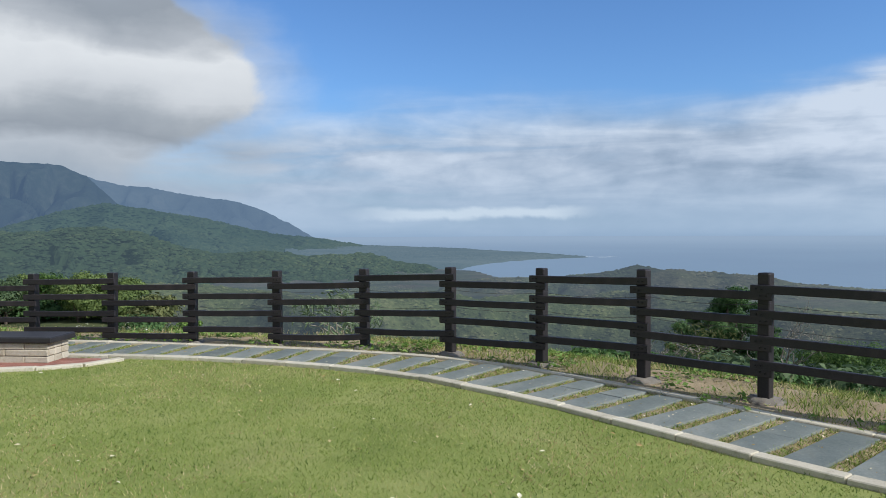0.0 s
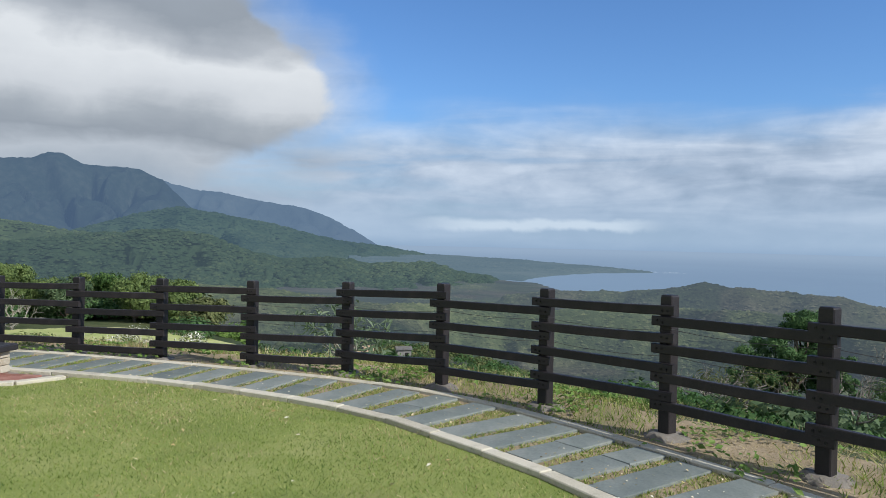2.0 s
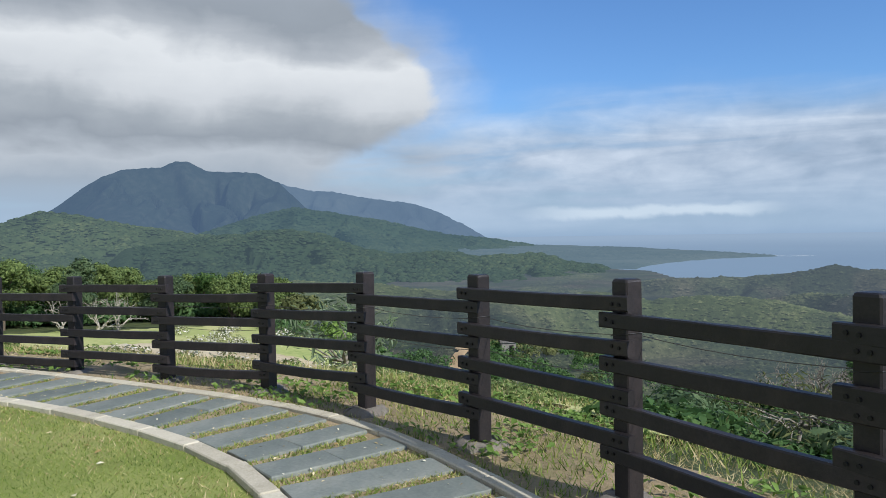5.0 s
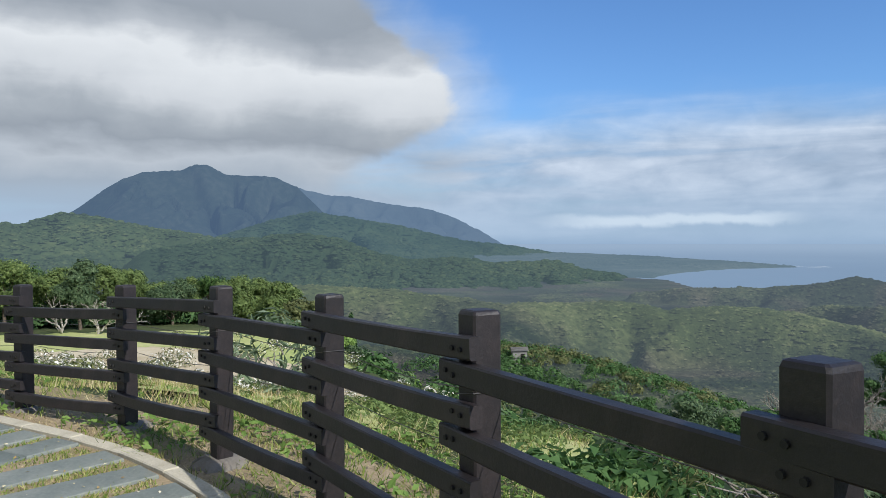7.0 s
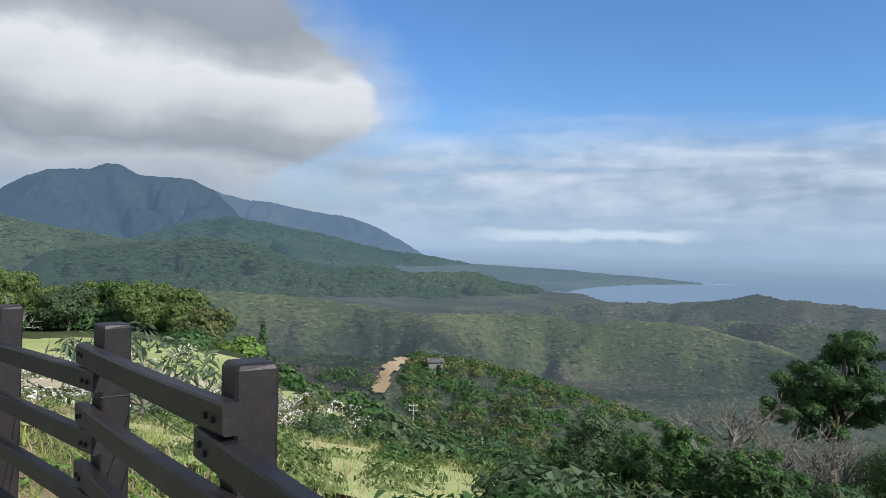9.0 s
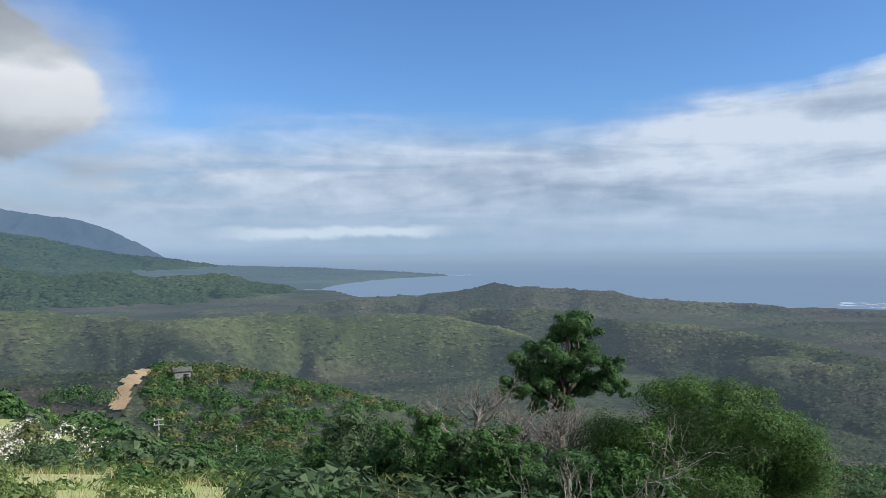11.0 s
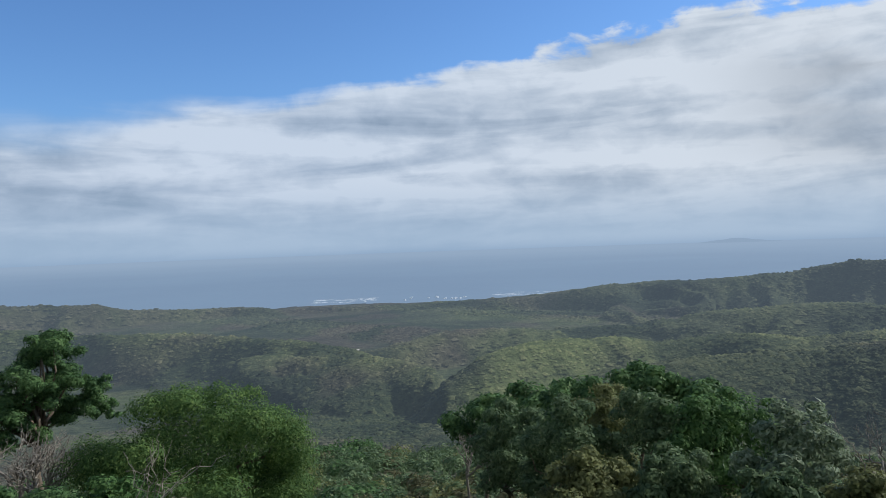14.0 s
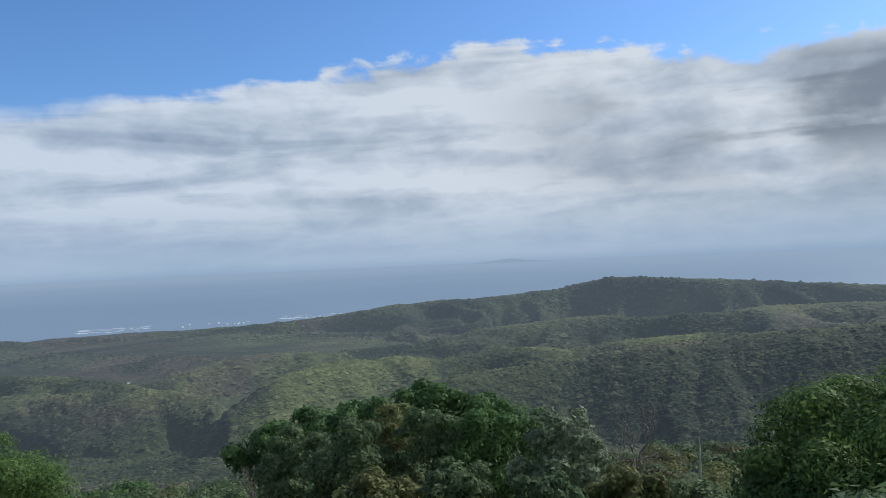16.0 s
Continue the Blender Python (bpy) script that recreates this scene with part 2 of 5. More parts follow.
# haze colour painted into the surf as emission
HAZE_TINT = (0.20, 0.29, 0.40)
M = {
    "lawn": surface("lawn_turf", [(0.3, (0.13, 0.17, 0.035)), (0.5, (0.22, 0.26, 0.065)), (0.72, (0.36, 0.35, 0.14))], 0.9, 60, 0.95, 0.6, 0.02,
                    stains=(0.7, 0.5, (0.3, 0.26, 0.12))),
    "blade": surface("grass_blade", [(0.16, (0.06, 0.115, 0.016)), (0.5, (0.215, 0.295, 0.055)), (0.84, (0.46, 0.44, 0.17))], 0.75, 3, 0.7, 0, island=0.6, leaf=0.3),
    "straw": surface("dry_grass", [(0.2, (0.25, 0.20, 0.09)), (0.5, (0.44, 0.36, 0.18)), (0.85, (0.64, 0.55, 0.33))], 1, 4, 0.8, 0, island=0.6, leaf=0.2),
    "soil": surface("bare_soil", [(0.3, (0.14, 0.16, 0.05)), (0.48, (0.28, 0.215, 0.13)), (0.7, (0.46, 0.37, 0.25))], 1.1, 35, 0.95, 0.7, 0.02),
    "slope": surface("scrub_ground", [(0.3, (0.025, 0.040, 0.014)), (0.5, (0.050, 0.068, 0.024)), (0.7, (0.105, 0.112, 0.045))], 0.05, 0.9, 0.95, 0.5, 0.3),
    "slate": surface("slate", [(0.3, (0.108, 0.128, 0.120)), (0.5, (0.165, 0.186, 0.172)), (0.7, (0.25, 0.265, 0.24))], 2.5, 40, 0.7, 0.25, 0.004, single=0.22,
                     stains=(3.0, 0.35, (0.22, 0.21, 0.17))),
    "kerb": surface("kerb_concrete", [(0.3, (0.36, 0.325, 0.25)), (0.5, (0.52, 0.475, 0.375)), (0.7, (0.63, 0.59, 0.48))], 2.0, 70, 0.9, 0.4, 0.004, single=0.15,
                    stains=(4.0, 0.5, (0.17, 0.16, 0.11))),
    "footing": surface("footing_concrete", [(0.3, (0.12, 0.11, 0.09)), (0.55, (0.20, 0.18, 0.155)), (0.75, (0.28, 0.25, 0.21))], 6.0, 50, 0.95, 0.6, 0.01,
                       stains=(8.0, 0.6, (0.18, 0.13, 0.09))),
    "timber": surface("dark_timber", [(0.3, (0.008, 0.007, 0.008)), (0.5, (0.015, 0.012, 0.013)), (0.75, (0.036, 0.027, 0.027))], 5.0, 60, 0.5, 0.35, 0.004, single=0.15,
                      spec=0.45, stains=(9.0, 0.35, (0.036, 0.026, 0.025))),
    "bolt": surface("bolt_hole", [(0.3, (0.006, 0.006, 0.006)), (0.7, (0.02, 0.018, 0.016))], 30, 100, 0.6, 0.1),
    "wire": surface("wire", [(0.3, (0.03, 0.03, 0.03)), (0.7, (0.09, 0.085, 0.08))], 10, 100, 0.4, 0.0),
    "brick": surface("red_paver", [(0.3, (0.20, 0.085, 0.06)), (0.5, (0.29, 0.13, 0.10)), (0.7, (0.36, 0.20, 0.15))], 4.0, 80, 0.9, 0.4, 0.004, single=0.3),
    "mortar": surface("mortar", [(0.3, (0.18, 0.15, 0.12)), (0.7, (0.30, 0.26, 0.22))], 8.0, 80, 0.95, 0.4),
    "block": surface("sandstone", [(0.3, (0.33, 0.29, 0.22)), (0.5, (0.44, 0.395, 0.31)), (0.7, (0.55, 0.50, 0.41))], 3.0, 50, 0.9, 0.4, 0.006, single=0.2,
                     stains=(5.0, 0.5, (0.28, 0.22, 0.14))),
    "seat": surface("bench_slab", [(0.3, (0.012, 0.012, 0.014)), (0.7, (0.035, 0.033, 0.035))], 3.0, 50, 0.5, 0.2, 0.003),
    "bark": surface("bark", [(0.3, (0.06, 0.045, 0.032)), (0.5, (0.12, 0.095, 0.07)), (0.75, (0.22, 0.18, 0.14))], 4.0, 30, 0.95, 0.6, 0.02),
    "grey_bark": surface("pale_bark", [(0.3, (0.12, 0.105, 0.088)), (0.5, (0.21, 0.19, 0.16)), (0.75, (0.34, 0.31, 0.27))], 4.0, 30, 0.95, 0.5, 0.02),
    "white_bark": surface("white_bark", [(0.3, (0.24, 0.22, 0.18)), (0.7, (0.46, 0.43, 0.37))], 4.0, 30, 0.9, 0.4, 0.01),
    "sand": surface("sandy_track", [(0.3, (0.34, 0.27, 0.16)), (0.5, (0.48, 0.40, 0.27)), (0.7, (0.60, 0.53, 0.39))], 0.2, 4, 0.95, 0.4, 0.05),
    "earth": surface("orange_earth", [(0.3, (0.22, 0.16, 0.09)), (0.5, (0.34, 0.24, 0.14)), (0.7, (0.44, 0.35, 0.23))], 0.1, 1.5, 0.95, 0.5, 0.2),
    "meadow": surface("meadow", [(0.3, (0.20, 0.27, 0.07)), (0.5, (0.36, 0.39, 0.14)), (0.7, (0.56, 0.50, 0.27))], 0.12, 3.0, 0.95, 0.5, 0.05),
    "pole": surface("pole_concrete", [(0.3, (0.35, 0.34, 0.32)), (0.7, (0.55, 0.54, 0.51))], 1.0, 10, 0.9, 0.1),
    "roof": surface("shed_roof", [(0.3, (0.16, 0.15, 0.14)), (0.7, (0.28, 0.27, 0.25))], 1.0, 10, 0.8, 0.1),
    "white": surface("white_wall", [(0.3, (0.6, 0.59, 0.56)), (0.7, (0.8, 0.8, 0.78))], 1.0, 10, 0.8, 0.1),
    "petal": surface("white_flower", [(0.2, (0.55, 0.52, 0.42)), (0.8, (0.85, 0.83, 0.78))], 1.0, 4, 0.8, 0, island=0.5, leaf=0.2),
    "litter": surface("fallen_leaf", [(0.2, (0.30, 0.20, 0.07)), (0.5, (0.55, 0.45, 0.22)), (0.8, (0.72, 0.68, 0.55))], 1.0, 4, 0.8, 0, island=0.7),
    "foam": surface("surf", [(0.3, (0.6, 0.66, 0.7)), (0.7, (0.85, 0.87, 0.88))], 0.05, 0.5, 0.9, 0, glow=(HAZE_TINT, 0.3)),
}


def foliage(name, dark, mid, light):
    M[name] = surface("leaves_" + name, [(0.15, dark), (0.5, mid), (0.87, light)], 0.5, 2.0, 0.6, 0, island=0.4, leaf=0.38, spec=0.08)


foliage("dark", (0.035, 0.074, 0.032), (0.082, 0.155, 0.06), (0.172, 0.275, 0.1))
foliage("big", (0.034, 0.070, 0.024), (0.080, 0.148, 0.044), (0.21, 0.30, 0.09))
foliage("vine", (0.032, 0.073, 0.026), (0.076, 0.150, 0.049), (0.182, 0.290, 0.104))
foliage("bush", (0.042, 0.074, 0.036), (0.096, 0.148, 0.072), (0.22, 0.285, 0.148))
foliage("olive", (0.07, 0.086, 0.036), (0.145, 0.165, 0.068), (0.29, 0.3, 0.125))
foliage("silver", (0.065, 0.098, 0.055), (0.145, 0.195, 0.115), (0.36, 0.43, 0.30))
foliage("lime", (0.083, 0.148, 0.032), (0.166, 0.269, 0.067), (0.333, 0.453, 0.134))
foliage("haze", (0.07, 0.105, 0.038), (0.15, 0.21, 0.07), (0.29, 0.36, 0.13))
foliage("rust", (0.055, 0.06, 0.034), (0.105, 0.108, 0.058), (0.19, 0.18, 0.09))


# far woods have their haze painted in: an emission colour mixed by a share
def woods(name, dark, mid, light, big, share, painted_haze=(0.12, 0.18, 0.25), brown=0.0):
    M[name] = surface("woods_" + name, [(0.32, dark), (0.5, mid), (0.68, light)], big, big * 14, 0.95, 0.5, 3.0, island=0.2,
                      glow=(painted_haze, share) if share else None, spec=0.1, stains=(big * 1.5, brown, (0.105, 0.078, 0.052)) if brown else None)


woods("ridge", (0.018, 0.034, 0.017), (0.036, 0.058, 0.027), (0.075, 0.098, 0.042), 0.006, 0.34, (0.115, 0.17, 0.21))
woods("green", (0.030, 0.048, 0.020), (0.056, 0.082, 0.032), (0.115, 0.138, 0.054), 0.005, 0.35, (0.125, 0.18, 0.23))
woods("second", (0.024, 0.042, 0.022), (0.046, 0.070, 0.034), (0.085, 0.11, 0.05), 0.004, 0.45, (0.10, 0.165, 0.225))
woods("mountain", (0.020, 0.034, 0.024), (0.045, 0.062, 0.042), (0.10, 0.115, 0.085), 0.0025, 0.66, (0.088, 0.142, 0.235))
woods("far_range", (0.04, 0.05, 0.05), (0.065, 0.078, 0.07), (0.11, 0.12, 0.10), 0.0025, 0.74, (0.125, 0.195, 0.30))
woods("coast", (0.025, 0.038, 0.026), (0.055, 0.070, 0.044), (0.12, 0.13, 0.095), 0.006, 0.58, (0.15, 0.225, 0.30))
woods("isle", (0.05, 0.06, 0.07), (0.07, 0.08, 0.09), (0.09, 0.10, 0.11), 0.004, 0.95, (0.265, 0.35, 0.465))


def hills():
    """Scrub and woods of the rolling hills: dark woods and painted shade, bright grassy scrub and painted sunlight,
    bare brown woods, and haze painted over them as emission.
    """
    m = bpy.data.materials.new("hill_scrub")
    m.use_nodes = True
    k = Nodes(m.node_tree)
    at = k.add("ShaderNodeTexCoord").outputs["Object"]

    def stored(name):
        node = k.add("ShaderNodeAttribute")
        node.attribute_name = name
        return node.outputs["Fac"]
    patch = k.noise(at, 0.016, 6.0, 0.6, 0.5)
    grain = k.noise(at, 0.33, 4.0, 0.65)
    isl = k.add("ShaderNodeNewGeometry").outputs["Random Per Island"]
    f = k.math("ADD", k.math("MULTIPLY", patch, 0.5), k.math("MULTIPLY", grain, 0.5))
    f = k.math("ADD", f, k.math("MULTIPLY", k.math("SUBTRACT", isl, 0.5), 0.22))
    base = k.ramp(f, [(0.39, (0.024, 0.033, 0.016)), (0.5, (0.054, 0.066, 0.032)), (0.62, (0.102, 0.110, 0.056))])
    green = k.ramp(f, [(0.39, (0.062, 0.082, 0.026)), (0.5, (0.112, 0.134, 0.046)), (0.62, (0.18, 0.195, 0.078))])
    bare = k.ramp(f, [(0.39, (0.040, 0.034, 0.024)), (0.5, (0.078, 0.066, 0.046)), (0.62, (0.125, 0.108, 0.078))])
    # dark trees, and the shade painted over the nearer spur
    shaded_wood = k.ramp(f, [(0.39, (0.012, 0.021, 0.010)), (0.5, (0.025, 0.039, 0.017)), (0.62, (0.055, 0.070, 0.030))])
    c = k.mix(stored("brown"), base, bare)
    c = k.mix(stored("bright"), c, green)
    c = k.mix(stored("dark"), c, shaded_wood)
    bp = k.add("ShaderNodeBump", inputs={"Strength": 0.5, "Distance": 2.0, "Height": grain})
    p = k.add("ShaderNodeBsdfPrincipled", inputs={"Base Color": c, "Roughness": 0.95, "Specular IOR Level": 0.1, "Normal": bp.outputs[0]})
    # haze painted as emission, its share stored by distance
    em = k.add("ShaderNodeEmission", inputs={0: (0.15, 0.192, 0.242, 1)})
    out = k.add("ShaderNodeMixShader", inputs={0: stored("painted_haze"), 1: p.outputs[0], 2: em.outputs[0]}).outputs[0]
    k.link(out, k.add("ShaderNodeOutputMaterial").inputs[0])
    return m


M["hills"] = hills()


def water():
    m = bpy.data.materials.new("sea_water")
    m.use_nodes = True
    k = Nodes(m.node_tree)
    at = k.add("ShaderNodeTexCoord").outputs["Object"]
    a = k.noise(at, 0.0016, 6.0, 0.6, 0.4)
    b = k.noise(at, 0.05, 4.0, 0.6)
    colour = k.ramp(a, [(0.35, (0.035, 0.09, 0.16)), (0.65, (0.07, 0.14, 0.21))])
    bp = k.add("ShaderNodeBump", inputs={"Strength": 0.3, "Distance": 2.0, "Height": b})
    p = k.add("ShaderNodeBsdfPrincipled", inputs={"Base Color": colour, "Roughness": 0.5, "Specular IOR Level": 0.35, "Normal": bp.outputs[0]})
    # haze painted on the water as emission, its share rising far out
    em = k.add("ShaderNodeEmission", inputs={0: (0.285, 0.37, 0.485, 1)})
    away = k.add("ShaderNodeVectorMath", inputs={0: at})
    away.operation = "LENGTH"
    painted_haze = k.step(away.outputs["Value"], 700.0, 3800.0, 0.55, 0.95)
    out = k.add("ShaderNodeMixShader", inputs={0: painted_haze, 1: p.outputs[0], 2: em.outputs[0]}).outputs[0]
    k.link(out, k.add("ShaderNodeOutputMaterial").inputs[0])
    return m


M["water"] = water()


# ------------------------------------------------------------------ mesh tools
def mesh_of(name, verts, faces, material, smooth=False):
    """A mesh from arrays: verts (n, 3) and faces, all of one corner count, or a list of such arrays."""
    verts = np.asarray(verts, dtype=np.float32)
    groups = faces if isinstance(faces, list) else [faces]
    groups = [np.asarray(g, dtype=np.int32) for g in groups if len(g)]
    me = bpy.data.meshes.new(name)
    me.vertices.add(len(verts))
    me.vertices.foreach_set("co", verts.ravel())
    corners = np.concatenate([g.ravel() for g in groups])
    sizes = np.concatenate([np.full(len(g), g.shape[1], dtype=np.int32) for g in groups])
    me.loops.add(len(corners))
    me.loops.foreach_set("vertex_index", corners)
    me.polygons.add(len(sizes))
    me.polygons.foreach_set("loop_start", np.concatenate([[0], np.cumsum(sizes)[:-1]]).astype(np.int32))
    me.polygons.foreach_set("use_smooth", np.full(len(sizes), smooth))
    me.update(calc_edges=True)
    me.validate()
    me.materials.append(material)
    return me


def part(name, me, parent, label="", m=None):
    """Links a mesh as one object under a thing or a part."""
    ob = new(name, me)
    ob.parent = parent
    if m is not None:
        ob.matrix_basis = m
    if label:
        ob["label"] = label
    return ob


def from_bm(name, bm, material, smooth=False):
    me = bpy.data.meshes.new(name)
    for f in bm.faces:
        f.smooth = smooth
    bm.to_mesh(me)
    bm.free()
    me.materials.append(material)
    return me


def box(name, size, material, bevel=0.01, rng=None, rough=0.0, cuts=0):
    """A bevelled block about its centre, its edges a little uneven."""
    bm = bmesh.new()
    bmesh.ops.create_cube(bm, size=1.0)
    bmesh.ops.scale(bm, vec=size, verts=bm.verts)
    if bevel:
        bmesh.ops.bevel(bm, geom=bm.edges[:], offset=bevel, segments=1, affect="EDGES", profile=0.6)
    if rng is not None and rough:
        for v in bm.verts:
            v.co += Vector(rng.uniform(-rough, rough, 3))
    return from_bm(name, bm, material)


def tube(points, radii, sides=6):
    """Verts and quads of a tapering tube along points."""
    pts = np.asarray(points, dtype=float)
    t = np.gradient(pts, axis=0)
    t /= np.linalg.norm(t, axis=1)[:, None] + 1e-9
    up = np.where(np.abs(t[:, 2:3]) > 0.9, np.array([[1.0, 0, 0]]), np.array([[0, 0, 1.0]]))
    a = np.cross(t, up)
    a /= np.linalg.norm(a, axis=1)[:, None] + 1e-9
    b = np.cross(t, a)
    ang = np.linspace(0, 2 * np.pi, sides, endpoint=False)
    ring = np.cos(ang)[None, :, None] * a[:, None] + np.sin(ang)[None, :, None] * b[:, None]
    v = pts[:, None] + ring * np.asarray(radii)[:, None, None]
    k, s = len(pts), sides
    i, j = np.meshgrid(np.arange(k - 1), np.arange(s), indexing="ij")
    q = np.stack([i * s + j, i * s + (j + 1) % s, (i + 1) * s + (j + 1) % s, (i + 1) * s + j], -1).reshape(-1, 4)
    return v.reshape(-1, 3), q


def join(pieces):
    """Verts and faces of several (verts, faces) in one."""
    vs, fs, at = [], [], 0
    for v, f in pieces:
        vs.append(v)
        fs.append(f + at)
        at += len(v)
    return np.concatenate(vs), np.concatenate(fs)


def lattice(x, y, seed=0):
    """Smooth value noise in -1 to 1."""
    xi, yi = np.floor(x), np.floor(y)
    fx, fy = x - xi, y - yi
    fx, fy = fx * fx * (3 - 2 * fx), fy * fy * (3 - 2 * fy)

    def h(a, b):
        v = np.sin(a * 127.1 + b * 311.7 + seed * 74.7) * 43758.5453
        return (v - np.floor(v)) * 2 - 1
    return (h(xi, yi) * (1 - fx) + h(xi + 1, yi) * fx) * (1 - fy) + (h(xi, yi + 1) * (1 - fx) + h(xi + 1, yi + 1) * fx) * fy


def fbm(x, y, seed=0, octaves=4):
    total, amp = 0.0, 1.0
    for o in range(octaves):
        total = total + amp * lattice(x * 2 ** o, y * 2 ** o, seed + o * 13)
        amp *= 0.5
    return total / 1.9


def smooth(v, a, b):
    t = np.clip((v - a) / (b - a), 0, 1)
    return t * t * (3 - 2 * t)


# ------------------------------------------------------------------ the lie of the land
EYE = (3.1, 6.9)
POSTS = [(-10.17, 11.55, 0.95), (-8.87, 11.5, 0.96), (-7.58, 11.4, 0.97), (-6.282, 11.278, 0.985), (-4.985, 11.13, 1.011), (-3.704, 10.987, 1.033),
         (-2.408, 10.828, 1.055), (-1.116, 10.582, 1.09), (0.089, 10.057, 1.139), (1.209, 9.378, 1.162),
         (2.231, 8.529, 1.194), (3.173, 7.634, 1.208), (4.11, 6.73, 1.21), (5.04, 5.82, 1.21), (5.97, 4.9, 1.21), (6.9, 3.98, 1.21), (7.83, 3.06, 1.2), (8.76, 2.14, 1.2), (9.69, 1.22, 1.2), (10.62, 0.3, 1.2), (11.55, -0.62, 1.2)]
EDGE = np.array([(-60, 4), (-25, 10.5)] + [p[:2] for p in POSTS] + [(17, -7), (27, -22), (27, -60), (-60, -60)], dtype=float)


def outside(x, y):
    """Metres outside the edge of the level lookout (negative on it)."""
    best = np.full(x.shape, 1e9)
    inside = np.zeros(x.shape, dtype=bool)
    for (ax, ay), (bx, by) in zip(EDGE, np.roll(EDGE, -1, axis=0)):
        dx, dy = bx - ax, by - ay
        t = np.clip(((x - ax) * dx + (y - ay) * dy) / (dx * dx + dy * dy), 0, 1)
        best = np.minimum(best, np.hypot(x - ax - t * dx, y - ay - t * dy))
        cross = (ay > y) != (by > y)
        with np.errstate(divide="ignore", invalid="ignore"):
            inside ^= cross & (x < (bx - ax) * (y - ay) / (by - ay + 1e-12) + ax)
    return np.where(inside, -best, best)


# ridges of the ground: fall towards and away from the lookout, then headings, distances and elevations (degrees) of the crest
RIDGES = [
    (0.24, 0.30, (-34, -27, -23, -19, -16, -13.5, -11.2, -8.4, -4.3, -1.8, 1.7, 4.5, 7, 11, 14, 19), (345, 340, 335, 335, 328, 312, 325, 335, 340, 330, 338, 345, 340, 325, 310, 290),
     (-3.2, -3.7, -3.95, -4.3, -4.6, -5.25, -4.85, -4.85, -5.05, -5.4, -5.1, -4.95, -5.35, -6.0, -6.8, -8.6)),
    (0.20, 0.30, (6, 10, 14, 17.5, 21, 25, 28.8, 31.4, 35, 38.4, 41.7, 44), (430, 420, 405, 385, 362, 345, 325, 310, 290, 268, 245, 228), (-5.2, -4.6, -4.4, -5.0, -5.4, -5.6, -6.1, -6.35, -7.0, -7.75, -8.9, -9.7)),
    (0.13, 0.30, (-4, 0, 4.5, 6.6, 9.2, 10.7, 12.6, 17, 20, 21.5, 25, 29.5, 33, 36.5, 44, 47.5, 54, 60), (600,) * 18,
     (-4.3, -3.85, -3.75, -3.6, -3.25, -2.8, -3.1, -3.35, -3.5, -3.9, -4.15, -4.25, -4.6, -4.6, -4.6, -4.5, -4.1, -3.6)),
    (0.15, 0.30, (44, 50, 54.4, 58, 66, 70.3, 74.2, 79, 86, 92.6, 105), (560,) * 11, (-5.6, -4.5, -4.0, -3.5, -3.25, -2.9, -2.05, -2.25, -2.75, -3.1, -2.7)),
    (0.18, 0.28, (37, 42.5, 46, 52, 57, 61, 65, 72, 80, 92, 105), (300, 318, 332, 345, 352, 352, 350, 348, 345, 340, 335), (-8.4, -7.3, -6.75, -6.6, -6.4, -6.0, -5.6, -4.9, -4.4, -4.2, -4.0)),
    (0.25, 0.30, (45, 48, 51.6, 57.7, 61, 65, 68, 71, 77, 83, 95, 105), (200, 210, 226, 244, 248, 252, 250, 246, 250, 254, 250, 250), (-10.4, -8.8, -7.75, -7.35, -7.6, -6.95, -6.8, -7.05, -6.55, -5.9, -5.3, -5.0)),
    (0.28, 0.30, (54, 57.6, 62, 66.4, 70.8, 77, 83, 88.5, 95, 105), (150, 158, 166, 175, 182, 186, 188, 186, 182, 178), (-11.2, -10.0, -9.3, -8.6, -7.95, -7.2, -6.4, -6.0, -5.2, -4.8)),
    (0.33, 0.33, (-26, -20, -17, -13, -8, -2, 4, 10), (150, 150, 150, 150, 146, 140, 134, 128), (-8.3, -8.3, -8.5, -8.6, -9.5, -11.3, -13.0, -14.6)),
]
SEA = -52.0


def gully(x, y):
    """Nought on the spurs, one in the beds of the gullies."""
    wx, wy = x + 30 * lattice(x / 85, y / 85, 91), y + 30 * lattice(x / 85, y / 85, 92)
    a = np.maximum(1 - 1.25 * np.abs(lattice(wx / 78, wy / 78, 93)), 0) ** 2
    b = np.maximum(1 - 1.3 * np.abs(lattice(wx / 30, wy / 30, 94)), 0) ** 2
    return np.clip(a + 0.38 * b, 0, 1.2)


def bank_edge(th):
    """How far the western bank reaches before the land falls away."""
    return np.interp(th, (-38, -33, -28, -24, -20, -16, -12, -8, -4), (2000, 150, 62, 42, 37, 28, 22, 13, 3))


